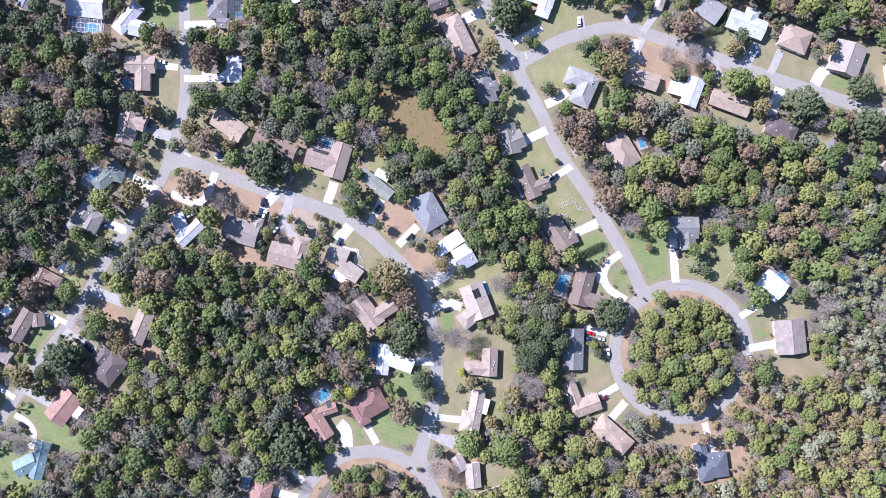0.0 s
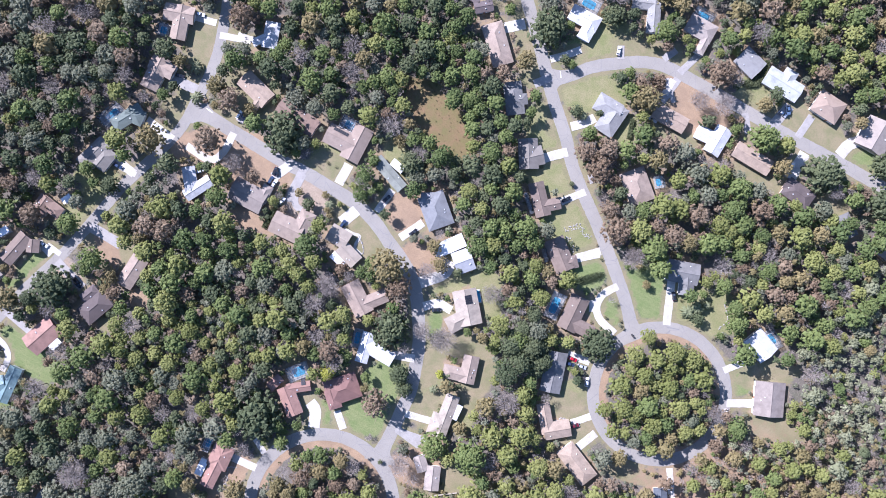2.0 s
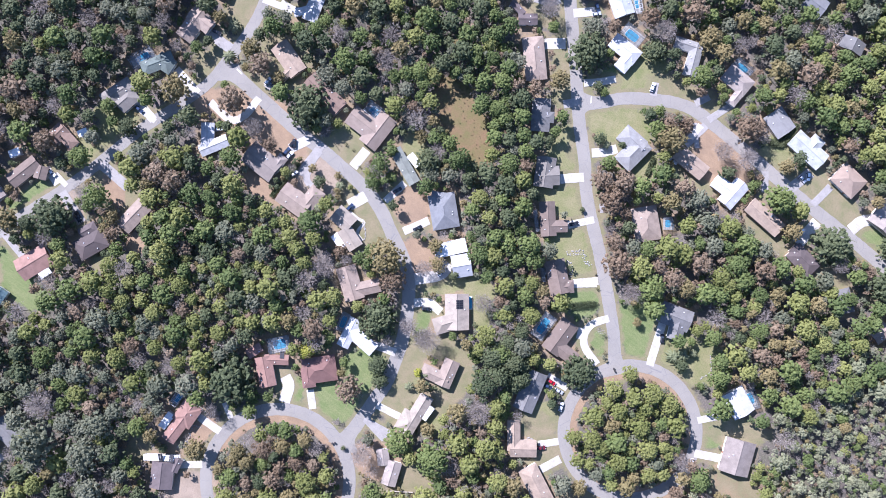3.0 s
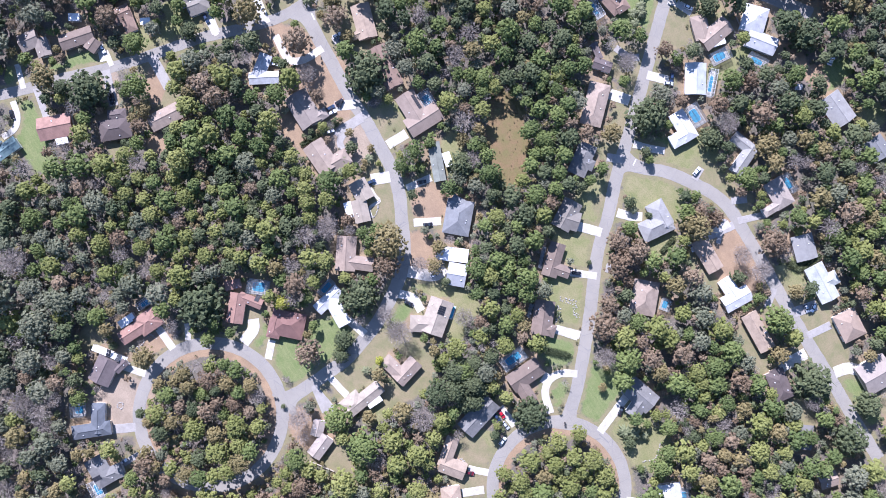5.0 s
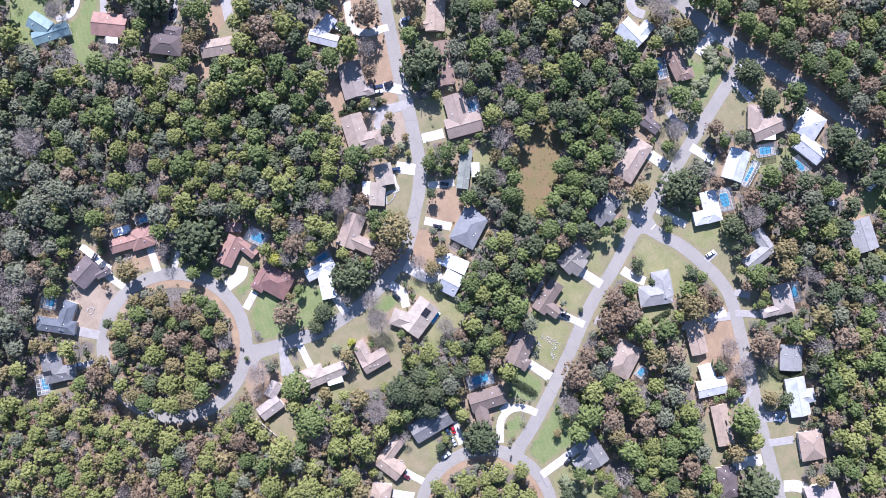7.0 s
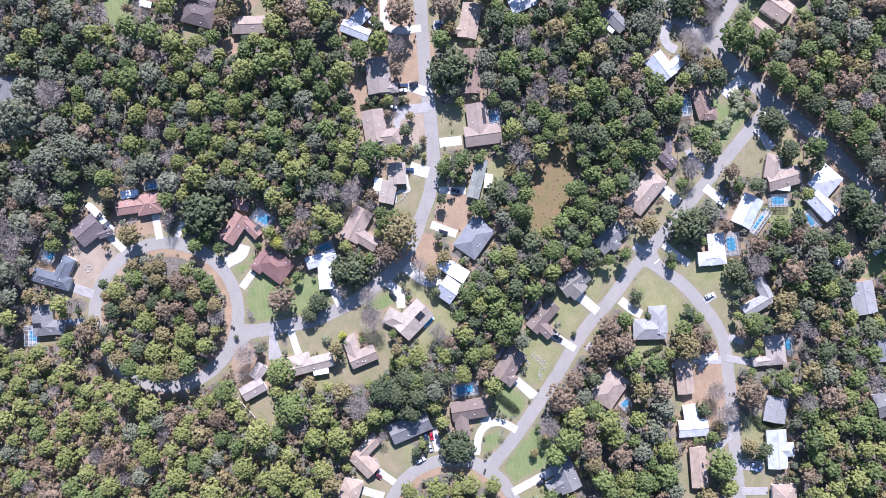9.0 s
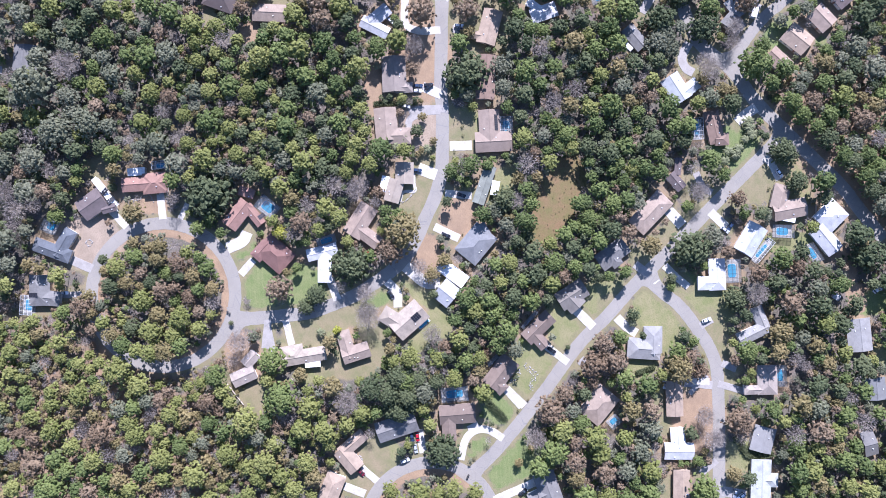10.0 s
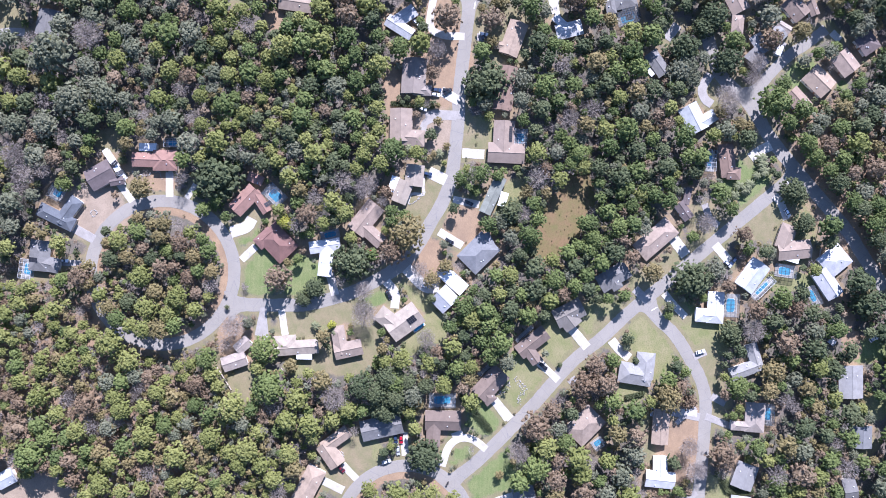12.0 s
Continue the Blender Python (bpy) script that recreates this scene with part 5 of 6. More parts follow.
yard_tree("olive", 104.7, -85.3, 5.1)
yard_tree("oak", 77.8, -51.5, 3.1)
yard_tree("green", 158.1, -60.1, 6.2)
yard_tree("green", 136.9, 45.9, 6.8)
yard_tree("lime", 130.7, -30.4, 5.7)
yard_tree("oak", 55.8, -47.8, 7.4)
yard_tree("oak", 56.5, -38.9, 6.2)
yard_tree("oak", 64.1, 81.5, 2.3)
yard_tree("oak", 57.3, 44.3, 1.4)
yard_tree("brown", 81.2, 98.9, 5.1)
yard_tree("olive", -107.4, 50.0, 4.5)
yard_tree("olive", -124.4, 58.3, 6.2)
yard_tree("brown", -117.0, 52.6, 7.4)
yard_tree("green", 196.3, 50.1, 4.5)
yard_tree("bare", 185.8, 64.5, 4.5)
yard_tree("brown", 199.7, 65.9, 4.5)
yard_tree("oak", 207.8, 81.1, 7.4)
yard_tree("oak", 211.0, 62.8, 9.7)
yard_tree("green", -145.4, 105.4, 5.7)
yard_tree("brown", -138.1, 102.9, 6.2)
yard_tree("bare", -106.6, 17.3, 3.4)
yard_tree("brown", -99.4, 17.8, 4.0)
yard_tree("green", -114.7, 4.7, 6.2)
yard_tree("brown", -47.9, -18.9, 4.0)
yard_tree("bare", -53.0, -28.1, 6.3)
yard_tree("green", -34.0, -13.4, 4.0)
yard_tree("olive", -4.7, 0.6, 4.0)
yard_tree("oak", 130.9, -10.6, 3.4)
yard_tree("olive", 24.5, -85.6, 4.3)
yard_tree("palm", 8.4, -69.7, 2.8)
yard_tree("shrub", 13.6, -80.1, 2.3)
yard_tree("palm", 13.5, -61.2, 2.6)
yard_tree("gold", 10.0, -61.5, 2.6)
yard_tree("bare", 146.3, -54.9, 5.1)
yard_tree("olive", -160.1, -43.8, 4.5)
yard_tree("oak", -147.2, 55.0, 3.4)
yard_tree("green", -176.9, 0.6, 3.4)
yard_tree("oak", -168.9, 0.6, 5.1)
yard_tree("green", -180.9, 6.7, 4.5)
yard_tree("shrub", 75.7, 16.7, 0.9)
yard_tree("shrub", 79.3, 10.1, 1.0)
yard_tree("shrub", -54.8, 24.1, 0.9)
yard_tree("shrub", -65.4, 31.9, 1.1)
yard_tree("shrub", -60.8, 30.8, 0.9)
yard_tree("shrub", 83.1, -2.1, 0.9)
yard_tree("shrub", 94.0, -18.7, 1.4)
yard_tree("shrub", 86.6, -18.4, 1.1)
yard_tree("olive", -75.9, 14.6, 2.6)
yard_tree("olive", -62.8, 15.7, 2.3)
yard_tree("lime", -55.1, 12.6, 1.7)
yard_tree("olive", -60.6, 8.5, 2.0)
yard_tree("olive", -83.7, 16.7, 1.7)
yard_tree("green", 131.7, 2.2, 2.6)
yard_tree("olive", 102.9, 1.4, 2.6)
yard_tree("shrub", 122.5, -2.8, 1.1)
yard_tree("olive", 165.5, 114.4, 2.0)
yard_tree("shrub", 131.0, 121.3, 1.1)
yard_tree("grey", 29.3, 130.5, 6.2)
yard_tree("oak", 0.3, 177.3, 7.1)
yard_tree("bare", -49.3, 156.4, 6.0)
yard_tree("olive", -35.5, 163.4, 3.8)
yard_tree("green", -44.1, 176.5, 8.5)
yard_tree("olive", -78.7, -135.2, 6.8)
yard_tree("olive", 84.2, 144.1, 6.8)
yard_tree("green", 88.0, 126.2, 5.7)
yard_tree("brown", 90.7, 120.3, 3.7)
yard_tree("bare", 62.2, 140.2, 6.3)
yard_tree("oak", 62.4, 130.1, 6.8)
yard_tree("bare", 5.8, 130.5, 5.5)
yard_tree("brown", 15.6, 147.6, 5.1)
yard_tree("oak", 17.7, 178.9, 6.2)
yard_tree("palm", -15.6, 167.1, 3.4)
yard_tree("palm", -5.4, 155.9, 3.7)
yard_tree("palm", -4.0, 149.8, 2.8)
yard_tree("palm", -10.8, 163.0, 2.6)
yard_tree("oak", 42.0, 104.3, 2.8)
yard_tree("green", 46.0, 102.7, 2.6)
yard_tree("oak", 70.0, 147.1, 2.3)
yard_tree("palm", 56.7, 78.6, 2.3)
yard_tree("brown", 60.1, 60.4, 6.2)
yard_tree("oak", -70.2, 161.2, 8.5)
yard_tree("brown", -73.9, 183.9, 6.2)
yard_tree("bare", -58.6, 171.6, 4.6)
yard_tree("grey", -70.3, 136.3, 7.7)
yard_tree("oak", -80.8, 141.2, 8.5)
yard_tree("oak", -93.2, 159.9, 8.5)
yard_tree("bare", -5.8, -11.9, 4.6)
yard_tree("olive", -0.3, -7.7, 4.5)
yard_tree("green", -61.2, -109.1, 4.5)
yard_tree("bare", 27.0, -17.3, 5.1)
yard_tree("oak", 9.2, -10.1, 2.8)
yard_tree("green", 16.8, 5.0, 6.2)
yard_tree("oak", -11.3, -110.6, 1.4)
yard_tree("oak", -6.3, -71.9, 4.5)
yard_tree("oak", -62.7, -159.2, 3.4)
yard_tree("green", -90.5, -172.8, 4.5)
yard_tree("green", -58.4, -142.4, 5.7)
yard_tree("green", -45.4, -130.7, 4.5)
yard_tree("brown", -43.3, -173.5, 7.4)
yard_tree("palm", -40.9, -159.1, 3.4)
yard_tree("palm", -69.6, 2.3, 2.8)
yard_tree("palm", -66.5, -2.8, 2.8)
yard_tree("oak", -70.3, 9.7, 3.4)
yard_tree("palm", -60.1, 11.4, 2.8)
yard_tree("bare", -110.5, 22.6, 5.1)
yard_tree("green", -42.0, 36.9, 3.4)
yard_tree("green", -44.9, 19.0, 4.5)
tall_tree("oak", 42.1, -53.2, 7.4)
tall_tree("green", 44.0, -37.6, 5.7)
tall_tree("olive", -52.7, -131.5, 5.1)
tall_tree("brown", -47.8, -122.8, 5.1)
tall_tree("olive", -39.5, -118.1, 4.5)
tall_tree("brown", -30.2, -123.2, 4.5)
tall_tree("olive", -47.5, -150.3, 4.5)
tall_tree("brown", -21.7, -121.4, 4.0)
tall_tree("oak", -43.1, -138.5, 4.5)
tall_tree("green", 101.4, 19.8, 7.7)
tall_tree("brown", 110.0, 27.8, 5.7)
tall_tree("olive", 117.3, 25.6, 5.7)
tall_tree("lime", -3.2, -189.0, 6.2)
tall_tree("lime", -8.4, -167.5, 7.1)
tall_tree("lime", 2.5, -160.6, 6.2)
tall_tree("lime", 20.7, -151.5, 5.1)
tall_tree("lime", 8.9, -207.6, 6.2)
tall_tree("lime", 18.2, -171.9, 5.1)
tall_tree("lime", 39.7, -162.1, 6.2)
tall_tree("lime", 52.8, -149.4, 6.8)
tall_tree("lime", 29.6, -193.6, 5.7)
tall_tree("lime", 36.3, -116.5, 8.0)
tall_tree("lime", 58.9, -115.1, 6.8)
tall_tree("lime", 65.6, -96.3, 5.7)
tall_tree("lime", 48.6, -130.9, 6.2)
tall_tree("lime", 76.0, -106.5, 5.7)
tall_tree("lime", 57.7, -188.6, 6.2)
tall_tree("lime", 24.9, -170.4, 5.7)
tall_tree("green", 10.6, -124.2, 5.7)
tall_tree("green", 31.6, -96.8, 8.5)
tall_tree("green", 35.3, -217.7, 8.0)
tall_tree("green", -8.4, -215.9, 5.1)
tall_tree("green", 29.4, -209.2, 5.7)
tall_tree("green", 31.4, -135.2, 4.5)
tall_tree("green", 37.6, -152.0, 5.1)
tall_tree("brown", 18.0, -185.6, 7.1)
tall_tree("brown", 22.1, -222.5, 6.2)
tall_tree("brown", 21.4, -132.0, 5.7)
tall_tree("brown", 58.8, -101.5, 2.6)
tall_tree("olive", -39.2, -171.8, 4.8)
tall_tree("brown", -31.3, -173.3, 4.6)
tall_tree("olive", -47.2, -170.6, 4.2)
tall_tree("lime", -55.8, -151.6, 5.7)
tall_tree("lime", -35.9, -144.7, 6.2)
tall_tree("lime", -51.3, -117.5, 3.7)
tall_tree("lime", -20.7, -145.9, 6.2)
tall_tree("lime", -22.1, -130.0, 6.2)
tall_tree("lime", -15.0, -136.4, 5.1)
tall_tree("lime", -13.9, -124.0, 4.3)
tall_tree("olive", -58.5, -128.1, 5.1)
tall_tree("olive", -64.9, -140.6, 3.4)
tall_tree("olive", -30.0, -111.4, 4.8)
tall_tree("oak", -48.3, -157.9, 5.1)
tall_tree("oak", -25.3, -154.6, 5.1)
for k, a in enumerate(range(-82, 22, 15)):
    tall_tree(("lime", "olive", "green", "lime")[k % 4], -36.1 + 27.5 * math.cos(radians(a)), -138.5 + 27.5 * math.sin(radians(a)), 4.4 + 0.5 * (k % 3), 3.5)
tall_tree("lime", -114.3, -62.8, 5.1)
tall_tree("lime", -106.8, -67.0, 3.7)
tall_tree("lime", -99.5, -61.4, 3.4)
tall_tree("lime", -92.7, -65.5, 4.3)
tall_tree("lime", -88.0, -77.3, 5.1)
tall_tree("lime", -97.4, -82.2, 3.7)
tall_tree("lime", -75.1, -67.4, 4.3)
tall_tree("lime", -115.1, -95.6, 4.5)
tall_tree("lime", -130.1, -106.9, 5.7)
tall_tree("lime", -138.0, -79.9, 4.8)
tall_tree("lime", -128.0, -50.5, 7.1)
tall_tree("lime", -150.5, -65.8, 5.1)
tall_tree("lime", -107.3, -51.3, 3.7)
tall_tree("lime", -141.3, -58.7, 4.0)
tall_tree("lime", -101.4, -98.7, 4.5)
tall_tree("lime", -121.7, -79.8, 5.1)
tall_tree("lime", 7.1, 30.5, 5.1)
tall_tree("lime", 14.6, 23.1, 4.3)
tall_tree("lime", 34.5, -30.9, 5.7)
tall_tree("lime", 51.6, -14.5, 5.1)
tall_tree("lime", 46.0, 0.3, 4.5)
tall_tree("green", -42.5, 77.9, 5.1)
tall_tree("green", -8.5, 72.5, 5.1)
tall_tree("green", -1.6, 73.8, 4.5)
tall_tree("green", 4.7, 71.4, 4.3)
tall_tree("green", -20.7, 97.9, 4.0)
tall_tree("green", -8.6, 104.3, 2.8)
tall_tree("green", -58.5, 99.4, 3.7)
tall_tree("green", -18.2, 116.8, 4.3)
tall_tree("green", -33.2, 112.1, 3.4)
tall_tree("green", 14.5, 50.9, 5.7)
tall_tree("green", -53.5, 71.4, 4.0)
tall_tree("green", -3.0, 87.4, 5.7)
tall_tree("green", -11.8, 96.6, 4.5)
tall_tree("green", -38.5, 66.7, 3.4)
tall_tree("green", -9.3, 44.6, 5.7)
tall_tree("lime", 107.4, -23.4, 4.5)
tall_tree("lime", 120.8, -28.5, 5.7)
tall_tree("lime", 102.1, -33.5, 5.1)
tall_tree("lime", 179.1, 27.9, 6.2)
tall_tree("lime", 190.1, 24.2, 5.1)
tall_tree("lime", 206.4, 30.5, 5.1)
tall_tree("lime", 196.4, -11.0, 5.1)
tall_tree("lime", 136.3, 34.4, 4.5)
tall_tree("lime", 141.9, 30.6, 4.0)
tall_tree("lime", 131.0, 36.8, 5.1)
tall_tree("lime", 92.5, -62.5, 4.5)
tall_tree("lime", 100.8, -59.7, 5.7)
tall_tree("lime", 106.7, -62.4, 4.8)
tall_tree("lime", 120.8, -45.7, 5.7)
tall_tree("lime", 108.5, -42.3, 5.1)
tall_tree("lime", 128.2, -54.5, 5.7)
tall_tree("lime", 117.2, -65.9, 5.1)
tall_tree("lime", 133.8, -66.1, 4.5)
tall_tree("lime", 139.9, -63.7, 4.0)
tall_tree("lime", 98.8, -72.5, 4.0)
tall_tree("green", 148.2, -9.6, 5.7)
tall_tree("green", 93.4, 36.8, 5.1)
tall_tree("green", 152.8, 35.5, 4.5)
tall_tree("green", 124.2, 0.3, 4.0)
tall_tree("green", 138.7, 8.0, 5.1)
tall_tree("green", 210.2, 11.6, 5.1)
tall_tree("green", 158.8, 19.2, 5.1)
tall_tree("green", 146.1, -2.2, 5.1)
tall_tree("brown", 147.3, 18.8, 3.4)
tall_tree("brown", 184.3, 10.5, 4.5)
tall_tree("brown", 192.2, 9.1, 4.0)
tall_tree("lime", -129.5, -76.4, 4.3)
tall_tree("lime", -141.7, -130.3, 5.7)
tall_tree("lime", -142.1, -110.3, 5.1)
tall_tree("lime", -145.5, -179.3, 5.7)
tall_tree("lime", -156.5, -110.1, 2.8)
tall_tree("grey", -151.3, -157.9, 11.4)
tall_tree("grey", -127.7, -156.1, 8.5)
tall_tree("grey", -127.0, -140.3, 7.4)
tall_tree("grey", -119.3, -171.8, 7.4)
tall_tree("grey", -122.9, -185.8, 6.8)
tall_tree("grey", -142.7, -145.2, 6.2)
tall_tree("bare", -156.3, -140.5, 8.0)
tall_tree("bare", -152.7, -86.7, 3.4)
tall_tree("bare", -108.7, -190.5, 6.8)
tall_tree("bare", -112.7, -125.5, 4.0)
tall_tree("bare", -106.1, -103.0, 4.0)
tall_tree("green", -108.6, -134.5, 5.7)
tall_tree("green", -107.9, -154.2, 4.0)
tall_tree("green", -163.8, -119.7, 5.7)
tall_tree("brown", -115.8, -180.6, 4.5)
tall_tree("brown", -103.1, -172.7, 5.1)
tall_tree("brown", -126.6, -126.2, 2.8)
tall_tree("brown", -128.6, -118.1, 2.8)
tall_tree("brown", -108.8, -73.8, 4.5)

tall_tree("brown", 51.4, 217.7, 5.1)
tall_tree("green", 48.3, 224.6, 5.1)
tall_tree("grey", 42.3, 212.8, 5.4)
tall_tree("brown", 38.4, 221.6, 5.4)
tall_tree("oak", 33.8, 209.8, 5.4)
tall_tree("grey", 28.1, 217.0, 5.4)
tall_tree("green", 26.2, 209.8, 5.4)
tall_tree("green", 23.1, 215.2, 5.4)
tall_tree("oak", 17.0, 204.8, 5.8)
tall_tree("green", 16.8, 213.1, 5.4)
tall_tree("green", 13.2, 202.7, 5.4)
tall_tree("grey", 9.7, 208.7, 5.4)
tall_tree("oak", 2.2, 197.8, 5.8)
tall_tree("brown", -1.0, 205.5, 5.1)
tall_tree("green", -4.9, 195.5, 4.6)
tall_tree("green", -8.4, 202.4, 5.8)
tall_tree("green", -13.3, 189.5, 5.1)
tall_tree("brown", -17.3, 196.9, 5.8)
tall_tree("green", -20.3, 187.6, 5.4)
tall_tree("grey", -25.3, 192.8, 4.6)
tall_tree("green", -32.8, 180.9, 5.1)
tall_tree("green", -36.9, 189.1, 5.8)
tall_tree("green", -8.1, 75.5, 5.0)
tall_tree("green", 0.8, 75.6, 4.6)
tall_tree("green", 1.1, 66.6, 3.8)
tall_tree("oak", 47.6, -47.0, 6.5)
tall_tree("oak", 59.0, -45.1, 4.5)
tall_tree("oak", 41.2, -39.7, 6.5)
tall_tree("oak", 51.2, -39.0, 6.2)
tall_tree("grey", 52.5, -30.4, 5.6)
tall_tree("oak", 49.9, -23.2, 4.8)
tall_tree("oak", 45.7, -31.2, 5.0)
tall_tree("olive", 150.4, -62.6, 4.0)
tall_tree("brown", 149.3, -69.9, 4.2)
tall_tree("olive", 144.3, -78.2, 4.0)
tall_tree("brown", 152.6, -54.8, 3.4)
tall_tree("bare", 139.6, -83.3, 4.2)
tall_tree("oak", -206.0, -64.0, 5.2)
tall_tree("oak", -196.2, -61.3, 4.6)
tall_tree("bare", -185.6, -64.8, 4.4)
tall_tree("oak", -198.9, -71.0, 3.8)
yard_tree("bare", 124.5, 98.8, 4.4)
yard_tree("oak", 117.7, 87.4, 4.2)
yard_tree("olive", 143.7, 100.2, 4.4)
yard_tree("green", 132.0, 85.9, 3.0)
yard_tree("grey", -74.2, 140.9, 6.5)
yard_tree("grey", -66.2, 141.4, 5.5)
yard_tree("oak", -88.8, 154.1, 6.5)
yard_tree("green", -78.0, 165.6, 6.0)
yard_tree("bare", -65.0, 174.4, 5.0)
yard_tree("green", -51.6, 184.6, 5.0)
yard_tree("green", -41.2, 178.6, 4.2)
yard_tree("olive", -37.5, 158.3, 5.0)
yard_tree("bare", -53.2, 155.2, 5.5)
yard_tree("olive", -74.4, 198.9, 6.0)
yard_tree("grey", -60.7, 198.7, 4.0)
yard_tree("green", -74.7, 186.2, 4.0)
yard_tree("olive", -46.2, 152.1, 4.2)
yard_tree("oak", 4.0, 179.2, 5.6)
yard_tree("palm", -18.5, 167.4, 3.6)
yard_tree("palm", -12.2, 167.0, 3.6)
yard_tree("palm", -7.5, 158.1, 3.2)
yard_tree("palm", -8.1, 152.9, 3.0)
yard_tree("grey", -85.6, 60.5, 6.0)
tall_tree("grey", -74.9, 57.1, 5.0)
yard_tree("grey", -19.4, 33.2, 5.6)
yard_tree("olive", -30.8, 48.8, 4.0)
yard_tree("olive", -28.1, 57.8, 4.2)
yard_tree("bare", -20.6, 43.7, 5.0)
yard_tree("oak", 29.7, 70.8, 3.0)
yard_tree("oak", 52.7, 80.5, 3.2)
yard_tree("oak", 64.0, 199.4, 9.5)
yard_tree("green", 50.4, 157.3, 6.5)
yard_tree("brown", 57.0, 163.2, 5.5)
yard_tree("green", 71.7, 179.4, 6.0)

# shrubs along the house fronts
for hx, hy, a, c, turn in list(BUILT):
    if a > 4.5:
        count = GARDENER.randint(1, 2)
        for _ in range(count):
            side = GARDENER.choice((-1, 1))
            u, w = GARDENER.uniform(-0.9, 0.9) * a, side * (c + GARDENER.uniform(0.5, 1.6))
            plant("shrub", hx + u * math.cos(turn) - w * math.sin(turn), hy + u * math.sin(turn) + w * math.cos(turn), GARDENER.uniform(0.55, 1.05), GARDENER)
        del PLANTED[-count:]


# hedges and fences
def hedge(width, points):
    line = smooth_path(points, 0.8)
    r = np.random.default_rng(len(line))
    at = np.array([(q.x, q.y, 0) for q in line])
    pick = r.integers(0, len(at), len(at) * 240)
    off = r.uniform(-0.5, 0.5, (len(pick), 3)) * (width, width, 1.5) + (0, 0, 0.85)
    v = leaf_faces(r, at[pick] + off, r.normal(size=(len(pick), 3)) + (0, 0, 0.8), r.uniform(0.3, 0.6, len(pick)))
    me = bpy.data.meshes.new("hedge")
    fill(me, v, np.arange(len(v)).reshape(-1, 3))
    me.materials.append(LEAVES["oak"])
    tagged(new("hedge", me), "dense dark green clipped garden hedge", "hedge")


def fence(width, points):
    ob = tagged(new("fence"), "weathered wooden garden fence of boards", "fence")
    line = smooth_path(points, 1.6)
    post = mesh("post", *box(0.12, 0.12, 1.5), WOOD)
    for a, c in zip(line[:-1], line[1:]):
        turn = math.degrees(math.atan2(c.y - a.y, c.x - a.x))
        part("post", post, ob, pose(a.x, a.y, 0, 0, 0, turn))
        mid = (a + c) / 2
        for z in (0.25, 0.7, 1.15):
            part("board", mesh("board", *box((c - a).length, 0.05, 0.3), WOOD), ob, pose(mid.x, mid.y, z, 0, 0, turn))


hedge(2.3, [(-90.5, -5.2), (-87.3, 4.4), (-84.1, 14.1)])
hedge(3.2, [(60.8, -7.2), (69.5, -3.2), (80.2, 2.2)])
hedge(2.3, [(142.8, 122.5), (141.4, 115.0), (138.3, 110.7), (132.9, 110.9)])
hedge(2.8, [(134.8, 109.7), (141.5, 122.5)])
fence(0.4, [(-163.9, 97.1), (-161.0, 100.5), (-153.9, 102.8)])
fence(0.4, [(-178.0, 23.9), (-170.9, 19.9)])
fence(0.4, [(25.0, -91.8), (35.0, -88.9)])
fence(0.4, [(16.9, -123.0), (29.6, -118.9)])
fence(0.7, [(32.3, 186.1), (40.2, 182.7)])
hedge(2.0, [(81.3, 81.6), (81.3, 73.1)])

# ---- the woods ----
REACH = 272.0


def blocked(x, y, r):
    """Whether a trunk may not stand here: on pavement, in a yard or by a wall."""
    stop = (paved_distance(x, y, 5.0) < 1.0 + 0.45 * r) | (paved_distance(x, y, 6.0, 2.2) < 1.6 + 0.6 * r)
    for _, ox, oy, rx, ry, turn in OPEN:
        dx, dy = x - ox, y - oy
        u, w = dx * math.cos(turn) + dy * math.sin(turn), -dx * math.sin(turn) + dy * math.cos(turn)
        stop |= (u / (rx * 0.92 + 0.2 * r)) ** 2 + (w / (ry * 0.92 + 0.2 * r)) ** 2 < 1
    for ox, oy, a, c, turn in BUILT:
        dx, dy = x - ox, y - oy
        u, w = dx * math.cos(turn) + dy * math.sin(turn), -dx * math.sin(turn) + dy * math.cos(turn)
        stop |= (np.abs(u) < a + 0.8 + 0.62 * r) & (np.abs(w) < c + 0.8 + 0.62 * r)
    return stop


